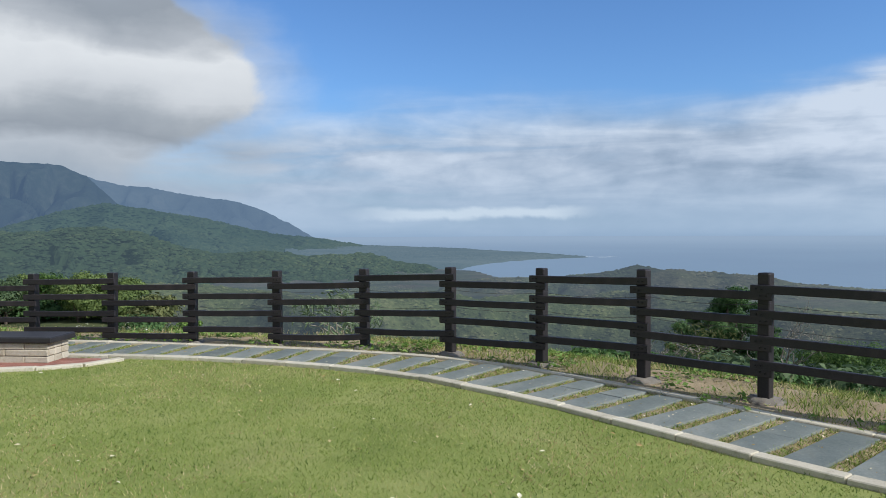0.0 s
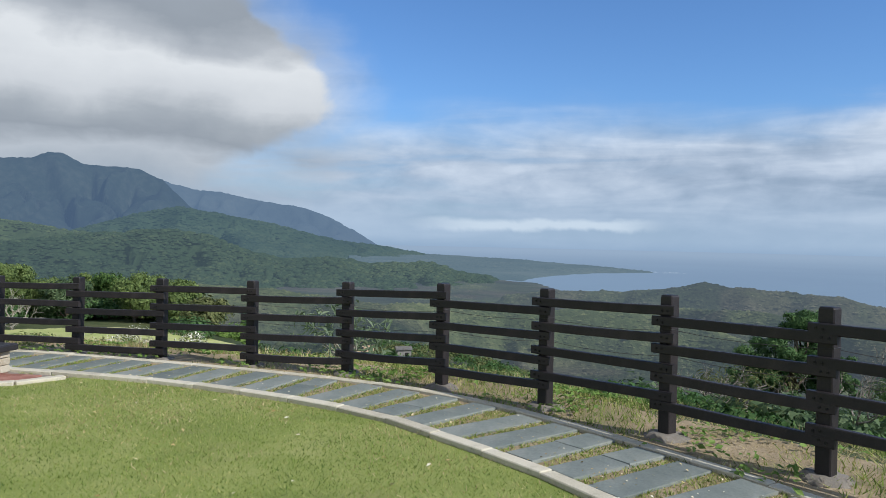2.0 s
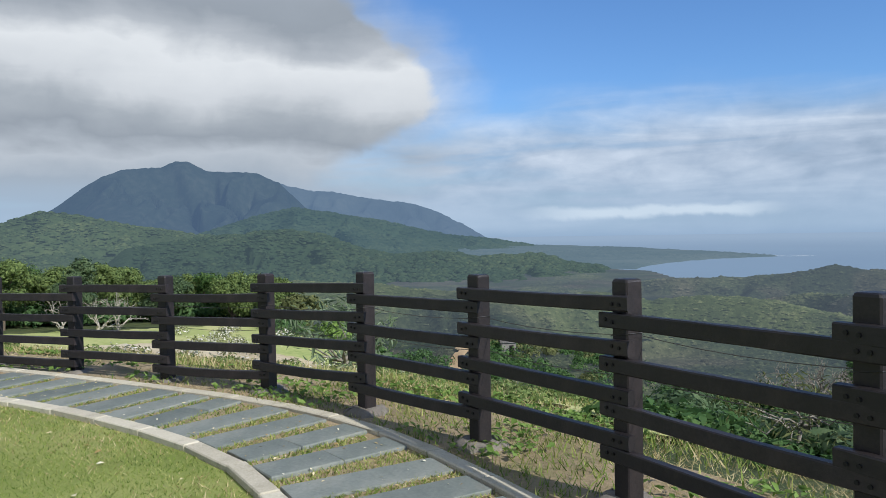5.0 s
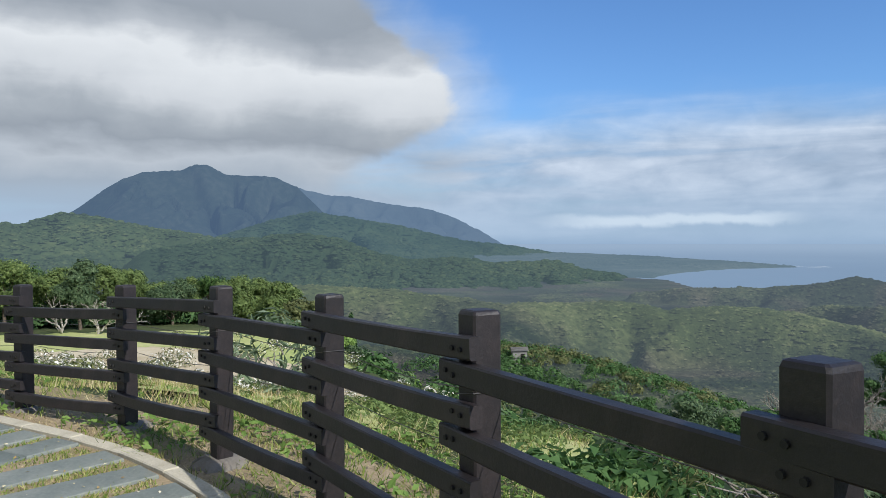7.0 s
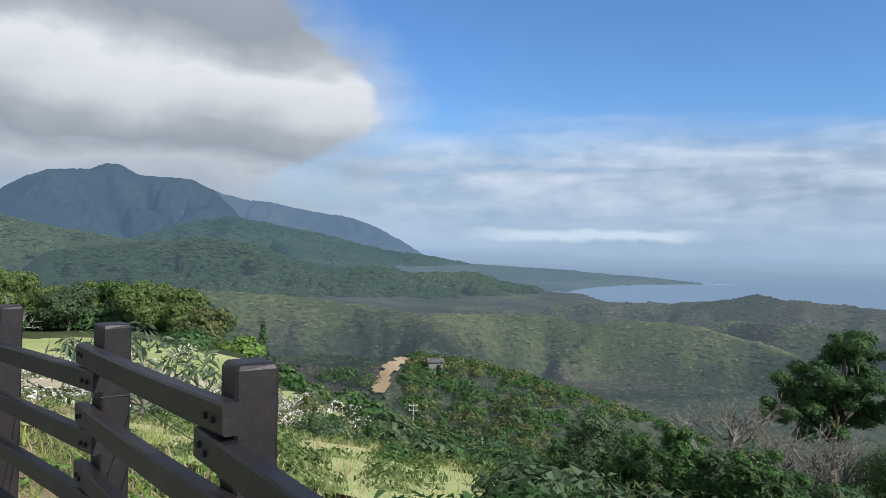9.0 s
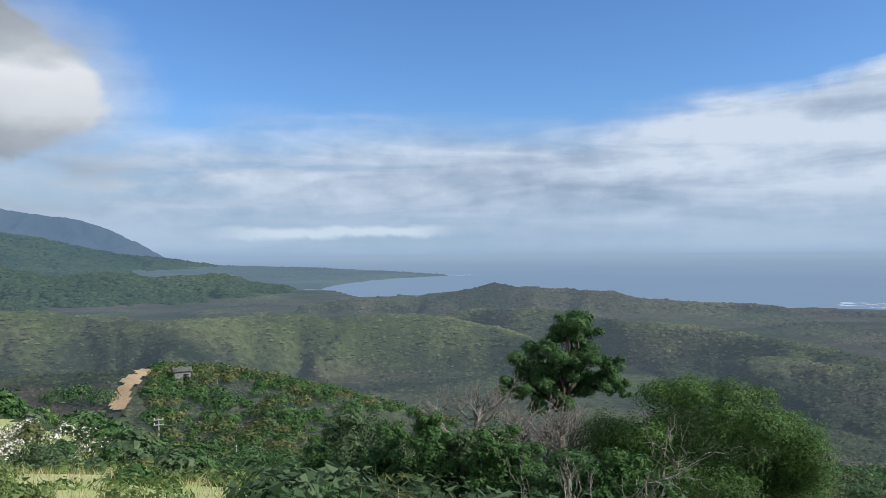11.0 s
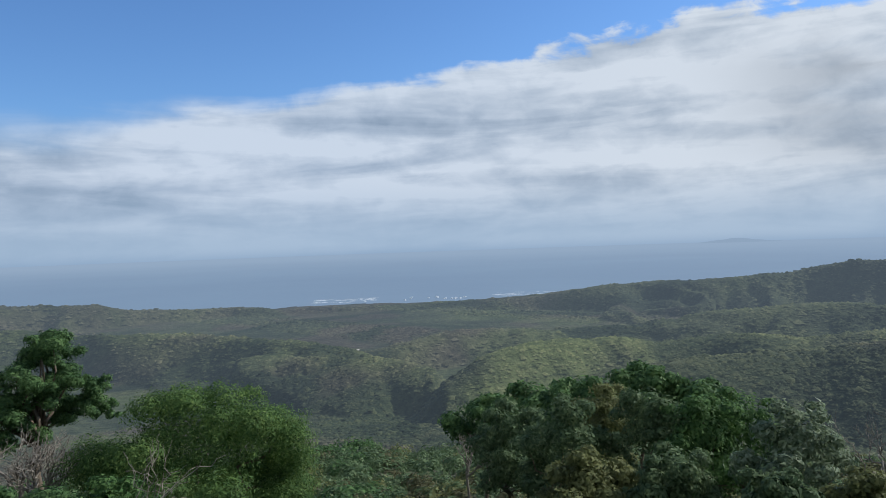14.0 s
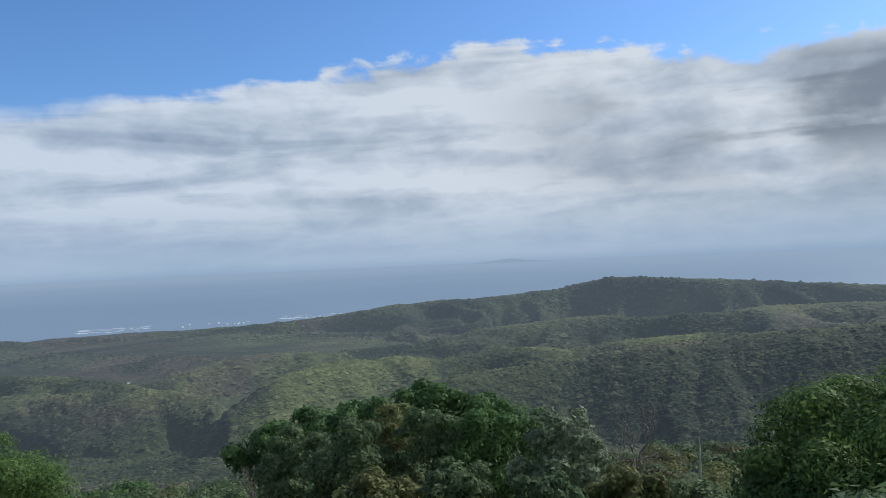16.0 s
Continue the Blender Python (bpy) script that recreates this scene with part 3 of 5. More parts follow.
def ground_z(x, y):
    x, y = np.asarray(x, dtype=float), np.asarray(y, dtype=float)
    r = np.hypot(x - EYE[0], y - EYE[1])
    th = np.degrees(np.arctan2(x - EYE[0], y - EYE[1]))
    s = outside(x, y)
    mid = np.interp(s, (0.7, 1.5, 4, 10, 20, 40, 80, 140, 250, 400, 650, 760), (0, -0.3, -1.4, -3.9, -8.2, -15, -24, -37, -51, -52, -52, -58))
    west = np.interp(s, (0.7, 2, 5, 10, 18, 26, 62, 85, 150, 300, 500, 800), (0, -0.25, -1.0, -2.6, -4.6, -5.6, -6.6, -11, -24, -45, -51, -52))
    brim = bank_edge(th)
    w = (1 - smooth(r, brim, brim + 20)) * (th > -170) * (th < 60)
    west = west - 1.0 * smooth(s, 5, 12) * smooth(th, -34, -26)
    z = mid * (1 - w) + west * w
    rough = smooth(s, 2, 30)
    z = z + rough * (fbm(x * 0.06, y * 0.06, 3) * 0.7 * (1 - w * 0.8) + fbm(x * 0.012, y * 0.012, 5) * 2.2 * smooth(r, 70, 200))
    z = z + smooth(s, 0.2, 1.0) * 0.04 * fbm(x * 1.7, y * 1.7, 9)
    for i, (front, rear, hs, rs, es) in enumerate(RIDGES):
        r0 = np.interp(th, hs, rs) * (1 + 0.02 * lattice(th * 0.25, th * 0 + i, 4))
        crest = 1.5 + r0 * np.tan(np.radians(np.interp(th, hs, es) + 0.10 * fbm(th * 0.8, th * 0 + 3 * i, 6)))
        away = np.maximum(hs[0] - th, th - hs[-1])
        crest = crest - np.maximum(away, 0) * r0 * 0.02
        d = r - r0
        drop = np.where(d < 0, front, rear) * (np.sqrt(d * d + 64.0) - 8.0)
        # spurs run down the flanks, with hollows between them
        bend = th * r0 / 330 + 3.6 * lattice(th * 0.16, d / 42, 41 + i) + 1.6 * lattice(th * 0.5, d / 18, 47 + i)
        hollow = np.maximum(1 - np.abs(lattice(bend * 0.12, d / 260 + 7.3 * i, 43 + i)) * 1.5, 0)
        hollow = hollow + 0.5 * np.maximum(1 - np.abs(lattice(bend * 0.34, d / 120, 45 + i)) * 1.5, 0)
        cutin = (14.0 if i < 7 else 5.0) * (r0 / 330) * np.minimum(hollow, 1.1) * smooth(np.abs(d), 2, 45)
        z = np.where((r > 100) & (away < 25), np.maximum(z, crest - drop * (0.85 + 0.25 * lattice(th * 0.2, d / 90, 51 + i)) - cutin), z)
    z = z - gully(x, y) * np.clip(r * 0.009, 0, 4.0) * smooth(r, 110, 190) * smooth(z, SEA + 1, SEA + 14) * (1 - smooth(r, 480, 560))
    shore = np.interp(th, (-4, -1.6, -0.2, 0.6, 2, 4, 8), (960, 940, 840, 775, 725, 695, 680)) + 14 * fbm(th * 1.3, th * 0, 95)
    z = np.where(r < shore, np.maximum(z, SEA + 0.7 + 1.2 * smooth(shore - r, 0, 60) + 0.5 * np.sin(x * 0.05)), np.minimum(z, SEA - 1.0))
    back = np.interp(-s, (50, 500), (0, -50))
    return np.where(s < -50, back, z)


def hill_tones(x, y):
    """Colour shares on the hills: bright scrub with painted sunlight, brown woods, dark trees with painted shade, and
    painted haze by distance.
    """
    r = np.hypot(x - EYE[0], y - EYE[1])
    th = np.degrees(np.arctan2(x - EYE[0], y - EYE[1]))
    patch = fbm(x / 38, y / 38, 171, 4)
    bright, dark = np.zeros(x.shape), np.zeros(x.shape)
    # bright scrub near crests; on ridge 5 it also paints in sunlight
    for i, depth, gain in ((0, 34, 0.9), (1, 30, 0.8), (2, 30, 0.3), (3, 50, 0.25), (4, 40, 0.5), (5, 55, 0.95)):
        hs, rs = RIDGES[i][2:4]
        d = r - np.interp(th, hs, rs)
        near = np.exp(-((np.minimum(d, 0) / depth) ** 2)) * (d < 12) * smooth(th, hs[0] - 2, hs[0] + 5) * smooth(-th, -hs[-1] - 2, -hs[-1] + 5)
        bright = np.maximum(bright, near * gain * smooth(patch, -0.45, 0.25))
    bright = np.maximum(bright, 0.55 * smooth(fbm(x / 55, y / 55, 172, 4), 0.1, 0.5))
    brown = smooth(fbm(x / 50, y / 50, 173, 4) + 0.38 * smooth(th, 6, 16) * smooth(-th, -46, -40), 0.05, 0.4) * 0.85
    dark = smooth(gully(x, y) + 0.6 * fbm(x / 30, y / 30, 174, 4), 0.55, 0.95) * 0.85
    # shade on the nearer spur, painted in as dark woods without bright scrub
    spur = smooth(th, 52, 60) * smooth(r, 120, 140) * smooth(-r + np.interp(th, RIDGES[6][2], RIDGES[6][3]), -4, 6)
    dark = np.maximum(dark, spur * 0.6 * smooth(fbm(x / 24, y / 24, 175), -0.75, -0.2))
    bright = bright * (1 - spur)
    # share of painted haze, rising with distance from the lookout
    painted_haze = np.interp(r, (60, 150, 330, 640, 1000), (0.06, 0.15, 0.27, 0.40, 0.46))
    return {"bright": bright, "brown": brown, "dark": dark, "painted_haze": painted_haze}


def store_tones(me, x, y):
    """Stores the shares of plants, painted light and haze at each of a mesh's points."""
    for key, values in hill_tones(x, y).items():
        me.attributes.new(key, "FLOAT", "POINT").data.foreach_set("value", np.asarray(values, dtype=np.float32).ravel())


def at_bearing(h, r):
    return EYE[0] + r * math.sin(radians(h)), EYE[1] + r * math.cos(radians(h))


def polar(name, heads, radii, height, material, seamless=False):
    """A sheet over headings and distances about the lookout."""
    hh, rr = np.meshgrid(np.radians(heads), radii, indexing="ij")
    x, y = EYE[0] + rr * np.sin(hh), EYE[1] + rr * np.cos(hh)
    z = height(x, y, np.degrees(hh), rr)
    k, m = len(heads), len(radii)
    i, j = np.meshgrid(np.arange(k if seamless else k - 1), np.arange(m - 1), indexing="ij")
    i2 = (i + 1) % k
    q = np.stack([i * m + j, i * m + j + 1, i2 * m + j + 1, i2 * m + j], -1).reshape(-1, 4)
    return new(name, mesh_of(name, np.stack([x, y, z], -1).reshape(-1, 3), q, material, True))


heads = np.concatenate([np.arange(-75, 115, 0.4), np.arange(115, 285, 5.0)])
radii = np.concatenate([[0.01], np.geomspace(0.4, 100, 170), np.geomspace(102, 1000, 300), np.geomspace(1050, 4900, 14)])
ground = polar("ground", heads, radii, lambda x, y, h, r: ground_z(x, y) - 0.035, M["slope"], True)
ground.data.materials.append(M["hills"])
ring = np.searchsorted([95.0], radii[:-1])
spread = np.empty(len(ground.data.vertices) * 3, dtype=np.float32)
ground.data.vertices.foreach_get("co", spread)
store_tones(ground.data, spread[0::3].astype(float), spread[1::3].astype(float))
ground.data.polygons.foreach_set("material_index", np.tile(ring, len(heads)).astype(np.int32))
tagged(ground, "scrub-covered slope falling away into rolling green valleys", "ground", kind="structure")

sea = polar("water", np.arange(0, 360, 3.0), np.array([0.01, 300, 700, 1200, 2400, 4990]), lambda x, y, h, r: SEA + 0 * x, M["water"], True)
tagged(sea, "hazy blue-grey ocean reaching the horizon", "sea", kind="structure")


def far_ridge(name, label, material, r0, wide, hs, es, folds, seed, step=0.25):
    """A far ridge as a folded sheet; returns its height function."""
    def height(x, y, h, r):
        crest = 1.5 + r0 * np.tan(np.radians(np.interp(h, hs, es) + 0.10 * fbm(h * 0.9, h * 0, seed) + 0.05 * fbm(h * 5.0, h * 0, seed + 3)))
        g = np.exp(-(((r - r0) / wide) ** 2))
        lean = h + 3.0 * lattice(h * 0.3, (r - r0) / wide * 2.2, seed + 5) + 1.2 * lattice(h * 0.8, (r - r0) / wide * 5, seed + 6)
        f = np.maximum(1 - np.abs(lattice(lean * folds, (r - r0) / wide * 0.5, seed + 7)), 0) ** 2
        f = f + 0.5 * np.maximum(1 - np.abs(lattice(lean * folds * 2.3, (r - r0) / wide * 1.1, seed + 8)), 0) ** 2
        g = g * (1 - 0.55 * f * smooth(np.abs(r - r0), 0.02 * wide, 0.5 * wide))
        ends = smooth(h, hs[0] - 4, hs[0]) * smooth(-h, -hs[-1] - 1.5, -hs[-1])
        return (SEA - 6) + (crest - SEA + 6) * g * ends
    ob = polar(name, np.arange(hs[0] - 4, hs[-1] + 1.5, step), np.linspace(r0 - 2.2 * wide, r0 + 0.7 * wide, 90), height, M[material])
    tagged(ob, label, "hills", kind="structure")
    return height


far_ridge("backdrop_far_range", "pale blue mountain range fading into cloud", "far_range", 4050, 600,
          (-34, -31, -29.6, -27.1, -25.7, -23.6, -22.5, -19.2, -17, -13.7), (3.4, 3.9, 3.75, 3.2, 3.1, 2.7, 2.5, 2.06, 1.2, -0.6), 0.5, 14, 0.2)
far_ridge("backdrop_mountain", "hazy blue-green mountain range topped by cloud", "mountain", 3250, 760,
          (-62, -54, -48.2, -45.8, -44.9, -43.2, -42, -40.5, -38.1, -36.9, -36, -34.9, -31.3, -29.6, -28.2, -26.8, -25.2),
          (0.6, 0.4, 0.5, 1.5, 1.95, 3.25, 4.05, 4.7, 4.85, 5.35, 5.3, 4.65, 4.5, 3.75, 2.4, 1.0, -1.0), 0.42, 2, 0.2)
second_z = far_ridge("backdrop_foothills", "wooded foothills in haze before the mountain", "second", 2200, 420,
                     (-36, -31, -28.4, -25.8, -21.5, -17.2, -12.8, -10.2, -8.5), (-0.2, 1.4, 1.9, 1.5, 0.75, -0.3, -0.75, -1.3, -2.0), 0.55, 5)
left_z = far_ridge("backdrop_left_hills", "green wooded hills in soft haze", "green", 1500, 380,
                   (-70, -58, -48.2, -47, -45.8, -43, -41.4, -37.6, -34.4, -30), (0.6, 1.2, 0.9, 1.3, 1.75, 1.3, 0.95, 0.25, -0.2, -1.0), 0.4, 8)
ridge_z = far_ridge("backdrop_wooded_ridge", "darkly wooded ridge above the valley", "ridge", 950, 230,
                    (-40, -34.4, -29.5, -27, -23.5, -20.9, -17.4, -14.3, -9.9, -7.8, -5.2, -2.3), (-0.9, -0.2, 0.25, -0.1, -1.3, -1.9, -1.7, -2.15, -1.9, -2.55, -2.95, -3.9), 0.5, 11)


def coast_z(x, y, h, r):
    near = np.interp(h, (-16, -2.5, -1.5, 2.5, 5.5, 7.7), (900, 960, 1050, 1240, 1310, 1360))
    far = np.interp(h, (-16, -9.7, 2.5, 5.5, 7.7), (2600, 2350, 1600, 1450, 1362))
    n1 = fbm(h * 1.4, r / 200, 31) * 25
    inside = np.minimum(r - near + n1 * smooth(7.7 - h, 0, 3), far - r + n1 * smooth(7.7 - h, 0, 3))
    return SEA - 3 + 5.5 * smooth(inside, -12, 25) + smooth(inside, 20, 120) * (2 + 3 * fbm(x * 0.01, y * 0.01, 33))


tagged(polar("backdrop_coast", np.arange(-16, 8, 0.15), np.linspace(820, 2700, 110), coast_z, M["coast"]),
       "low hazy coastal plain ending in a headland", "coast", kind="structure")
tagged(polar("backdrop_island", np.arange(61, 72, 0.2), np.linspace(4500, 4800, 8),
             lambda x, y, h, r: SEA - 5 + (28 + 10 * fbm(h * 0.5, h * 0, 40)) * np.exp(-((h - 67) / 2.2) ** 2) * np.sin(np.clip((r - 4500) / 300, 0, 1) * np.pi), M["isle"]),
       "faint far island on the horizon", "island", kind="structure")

# ------------------------------------------------------------------ far woods
def domes(seed, fine):
    """Low rounded crowns, open below: unit verts and triangles."""
    rng = np.random.default_rng(seed)
    k = 5 if fine else 6
    a = np.linspace(0, 2 * np.pi, k, endpoint=False)
    rim = np.column_stack([np.cos(a), np.sin(a), np.full(k, -0.35)])
    mid = np.column_stack([np.cos(a + 0.4) * 0.72, np.sin(a + 0.4) * 0.72, np.full(k, 0.55)])
    top = np.array([[0, 0, 1.0]])
    j = np.arange(k)
    if fine:
        v = np.concatenate([top, mid, rim])
        f = np.concatenate([np.stack([0 * j, 1 + j, 1 + (j + 1) % k], -1), np.stack([1 + j, 1 + k + j, 1 + (j + 1) % k], -1), np.stack([1 + (j + 1) % k, 1 + k + j, 1 + k + (j + 1) % k], -1)])
    else:
        v = np.concatenate([top, rim])
        f = np.stack([0 * j, 1 + j, 1 + (j + 1) % k], -1)
    return [v * (1 + rng.uniform(-0.25, 0.25, (len(v), 1))) + rng.uniform(-0.12, 0.12, v.shape) for _ in range(6)], f


def woods_on(name, label, material, count, sampler, height, size, seed, rings=1, squash=0.75, sink=0.2, soft=False):
    """Many tree crowns over a stretch of land, as one mass."""
    rng = np.random.default_rng(seed)
    h, r = sampler(rng, count)
    x, y = EYE[0] + r * np.sin(np.radians(h)), EYE[1] + r * np.cos(np.radians(h))
    z = height(x, y, h, r)
    far = height(EYE[0] + (x - EYE[0]) * 1.012, EYE[1] + (y - EYE[1]) * 1.012, h, r * 1.012)
    ok = (z > SEA + 2.0) & ((far - 1.5) / 1.012 > z - 1.5 - 0.002 * r)
    x, y, z, r, h = x[ok], y[ok], z[ok], r[ok], h[ok]
    sizes = size(r, rng)
    shapes, tri = domes(seed, rings)
    pick = rng.integers(0, 6, len(x))
    turn = rng.uniform(0, 2 * np.pi, len(x))
    vs = np.stack(shapes)[pick]
    c, s = np.cos(turn)[:, None], np.sin(turn)[:, None]
    sx_, sy_, sz_ = vs[..., 0], vs[..., 1], vs[..., 2]
    tall = rng.uniform(0.7, 1.25, len(x))[:, None] * squash
    v = np.stack([(sx_ * c - sy_ * s) * sizes[:, None] + x[:, None], (sx_ * s + sy_ * c) * sizes[:, None] + y[:, None],
                  (sz_ * tall + sink) * sizes[:, None] + z[:, None]], -1)
    f = tri[None] + (np.arange(len(x)) * vs.shape[1])[:, None, None]
    me = mesh_of(name, v.reshape(-1, 3), f.reshape(-1, 3), M[material], soft)
    if material == "hills":
        many = vs.shape[1]
        store_tones(me, np.repeat(x, many), np.repeat(y, many))
        # crowns shade softly into the lie of the land beneath
        step = 0.004 * r
        nx = (height(x - step, y, h, r) - height(x + step, y, h, r)) / (2 * step)
        ny = (height(x, y - step, h, r) - height(x, y + step, h, r)) / (2 * step)
        land = np.stack([nx, ny, np.ones(len(x))], -1)
        land /= np.linalg.norm(land, axis=1)[:, None]
        own = np.empty(len(me.vertices) * 3, dtype=np.float32)
        me.vertex_normals.foreach_get("vector", own)
        turned = own.reshape(-1, 3) * 0.65 + np.repeat(land, many, 0)
        me.normals_split_custom_set_from_vertices(turned / np.linalg.norm(turned, axis=1)[:, None])
    return tagged(new(name, me), label, "trees", kind="stuff")


def patchy(h0, h1, r0, r1, scale, bias, seed, beds=0.0):
    """Draws headings and distances, thick in patches and in the beds of gullies."""
    def draw(rng, count):
        h = rng.uniform(h0, h1, count * 4)
        r = np.exp(rng.uniform(np.log(r0), np.log(r1), count * 4))
        x, y = r * np.sin(np.radians(h)), r * np.cos(np.radians(h))
        keep = fbm(x / scale, y / scale, seed) + rng.uniform(-0.24, 0.24, len(h)) + beds * (gully(x + EYE[0], y + EYE[1]) - 0.35) > bias
        return h[keep][:count], r[keep][:count]
    return draw


ground_h = lambda x, y, h, r: ground_z(x, y)
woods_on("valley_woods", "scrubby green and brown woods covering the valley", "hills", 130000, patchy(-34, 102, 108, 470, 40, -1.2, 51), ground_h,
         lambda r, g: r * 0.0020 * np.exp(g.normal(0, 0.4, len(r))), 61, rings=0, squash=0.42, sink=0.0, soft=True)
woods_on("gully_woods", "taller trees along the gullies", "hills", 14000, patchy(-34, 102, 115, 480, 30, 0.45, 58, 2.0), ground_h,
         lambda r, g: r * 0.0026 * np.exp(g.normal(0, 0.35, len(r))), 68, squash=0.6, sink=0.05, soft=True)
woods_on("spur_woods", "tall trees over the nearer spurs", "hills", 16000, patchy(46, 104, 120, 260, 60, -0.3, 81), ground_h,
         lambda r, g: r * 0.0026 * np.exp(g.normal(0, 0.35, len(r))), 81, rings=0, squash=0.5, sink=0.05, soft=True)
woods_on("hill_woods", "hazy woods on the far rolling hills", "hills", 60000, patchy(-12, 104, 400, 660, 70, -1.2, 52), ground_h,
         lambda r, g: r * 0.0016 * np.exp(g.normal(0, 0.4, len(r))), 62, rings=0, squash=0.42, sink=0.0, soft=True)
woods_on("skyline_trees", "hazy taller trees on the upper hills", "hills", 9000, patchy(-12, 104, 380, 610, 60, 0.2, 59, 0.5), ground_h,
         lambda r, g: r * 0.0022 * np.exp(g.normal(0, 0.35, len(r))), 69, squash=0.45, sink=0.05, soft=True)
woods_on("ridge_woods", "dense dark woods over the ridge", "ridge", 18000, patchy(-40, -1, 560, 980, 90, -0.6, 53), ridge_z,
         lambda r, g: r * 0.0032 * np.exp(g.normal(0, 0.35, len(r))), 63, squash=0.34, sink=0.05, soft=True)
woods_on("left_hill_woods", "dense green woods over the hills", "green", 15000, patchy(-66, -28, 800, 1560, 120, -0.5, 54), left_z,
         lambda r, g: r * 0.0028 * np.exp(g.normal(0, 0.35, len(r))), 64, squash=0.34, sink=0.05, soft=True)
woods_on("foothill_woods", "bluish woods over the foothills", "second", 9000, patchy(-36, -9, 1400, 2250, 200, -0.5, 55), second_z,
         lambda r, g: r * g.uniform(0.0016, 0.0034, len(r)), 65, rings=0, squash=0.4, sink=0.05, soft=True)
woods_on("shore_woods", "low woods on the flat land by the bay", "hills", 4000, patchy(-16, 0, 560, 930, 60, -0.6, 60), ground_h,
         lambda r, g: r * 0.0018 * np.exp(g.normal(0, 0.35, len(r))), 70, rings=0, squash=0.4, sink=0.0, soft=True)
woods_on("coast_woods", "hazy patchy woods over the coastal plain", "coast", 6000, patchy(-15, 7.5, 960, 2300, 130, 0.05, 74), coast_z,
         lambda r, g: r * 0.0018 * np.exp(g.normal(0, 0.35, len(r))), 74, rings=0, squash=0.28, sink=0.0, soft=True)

# ------------------------------------------------------------------ lawn, path, kerbs
INNER = np.array([(-13, 9.9), (-6, 9.83), (-4.12, 9.69), (-3.12, 9.6), (-2.03, 9.34), (-1.08, 9.0), (-0.31, 8.66), (0.19, 8.25), (0.64, 7.84),
                  (1.09, 7.46), (1.69, 6.75), (2.21, 6.17), (2.63, 5.67), (2.98, 5.34), (4.9, 3.45), (7.5, 0.9), (13.0, -4.6)])
OUTER = np.array([(-13, 11.1), (-7, 11.0), (-5.1, 10.9), (-3.9, 10.75), (-2.3, 10.45), (-0.8, 10.1), (0.2, 9.65), (0.8, 9.25), (1.42, 8.7),
                  (2.15, 8.0), (2.79, 7.32), (3.28, 6.74), (3.62, 6.4), (5.5, 4.45), (8.1, 1.9), (13.6, -3.6)])


def curve(points, step):
    """A smooth line through points, at even steps."""
    p = np.asarray(points, dtype=float)
    d = np.concatenate([[0], np.cumsum(np.hypot(*np.diff(p, axis=0).T))])
    s = np.arange(0, d[-1], 0.05)
    q = np.stack([np.interp(s, d, p[:, 0]), np.interp(s, d, p[:, 1])], -1)
    k = np.hanning(19)
    k /= k.sum()
    pad = np.concatenate([np.repeat(q[:1], 9, 0), q, np.repeat(q[-1:], 9, 0)])
    q = np.stack([np.convolve(pad[:, 0], k, "valid"), np.convolve(pad[:, 1], k, "valid")], -1)
    d = np.concatenate([[0], np.cumsum(np.hypot(*np.diff(q, axis=0).T))])
    s = np.arange(0, d[-1], step)
    return np.stack([np.interp(s, d, q[:, 0]), np.interp(s, d, q[:, 1])], -1)


inner, outer = curve(INNER, 0.1), curve(OUTER, 0.1)


def strip(name, a, b, z, material):
    """A flat strip between two lines, with as many points each."""
    k = len(a)
    v = np.concatenate([np.column_stack([a, np.full(k, z)]), np.column_stack([b, np.full(k, z)])])
    i = np.arange(k - 1)
    return new(name, mesh_of(name, v, np.stack([i, i + 1, k + i + 1, k + i], -1), material))


def resample(line, count):
    d = np.concatenate([[0], np.cumsum(np.hypot(*np.diff(line, axis=0).T))])
    s = np.linspace(0, d[-1], count)
    return np.stack([np.interp(s, d, line[:, 0]), np.interp(s, d, line[:, 1])], -1)


PLAZA = [(-3.98, 9.58), (-4.32, 9.02), (-4.95, 8.76), (-6.5, 8.55), (-9.0, 8.45), (-13.0, 8.45)]


def polygon(name, points, z, material):
    bm = bmesh.new()
    bm.faces.new([bm.verts.new((x, y, z)) for x, y in points])
    bmesh.ops.triangulate(bm, faces=bm.faces[:])
    return new(name, from_bm(name, bm, material))


keep = inner[inner[:, 0] > -3.98]
lawn_edge = [tuple(p) for p in keep] + [(16, -30), (-40, -30), (-40, 8.45)] + PLAZA[::-1][:-1]
lawn = tagged(polygon("lawn", lawn_edge, 0.0, M["lawn"]), "mown green lawn with dry straw-coloured patches", "lawn", kind="structure")
bed = tagged(strip("pavement", resample(inner, 300), resample(outer, 300), 0.004, M["soil"]), "curving path of slate slabs set in weedy soil", "path", kind="structure")
verge_far = curve([(-13, 12.2), (-8.9, 12.3), (-4.9, 11.95), (-0.8, 11.35), (0.6, 10.7), (1.8, 9.9), (3.9, 8.2), (7.6, 4.8), (9.2, 3.1), (14.6, -2.4)], 0.1)
va, vb = resample(outer, 240), resample(verge_far, 240)
rows = [va * (1 - f) + vb * f for f in np.linspace(0, 1, 12)]
vv = np.concatenate(rows)
vz = ground_z(vv[:, 0], vv[:, 1]) + np.where(outside(vv[:, 0], vv[:, 1]) > 0.6, -0.01, 0.0)
ii, jj = np.meshgrid(np.arange(11), np.arange(239), indexing="ij")
quads = np.stack([ii * 240 + jj, ii * 240 + jj + 1, (ii + 1) * 240 + jj + 1, (ii + 1) * 240 + jj], -1).reshape(-1, 4)
verge = new("verge", mesh_of("verge", np.column_stack([vv, vz]), quads, M["soil"], True))
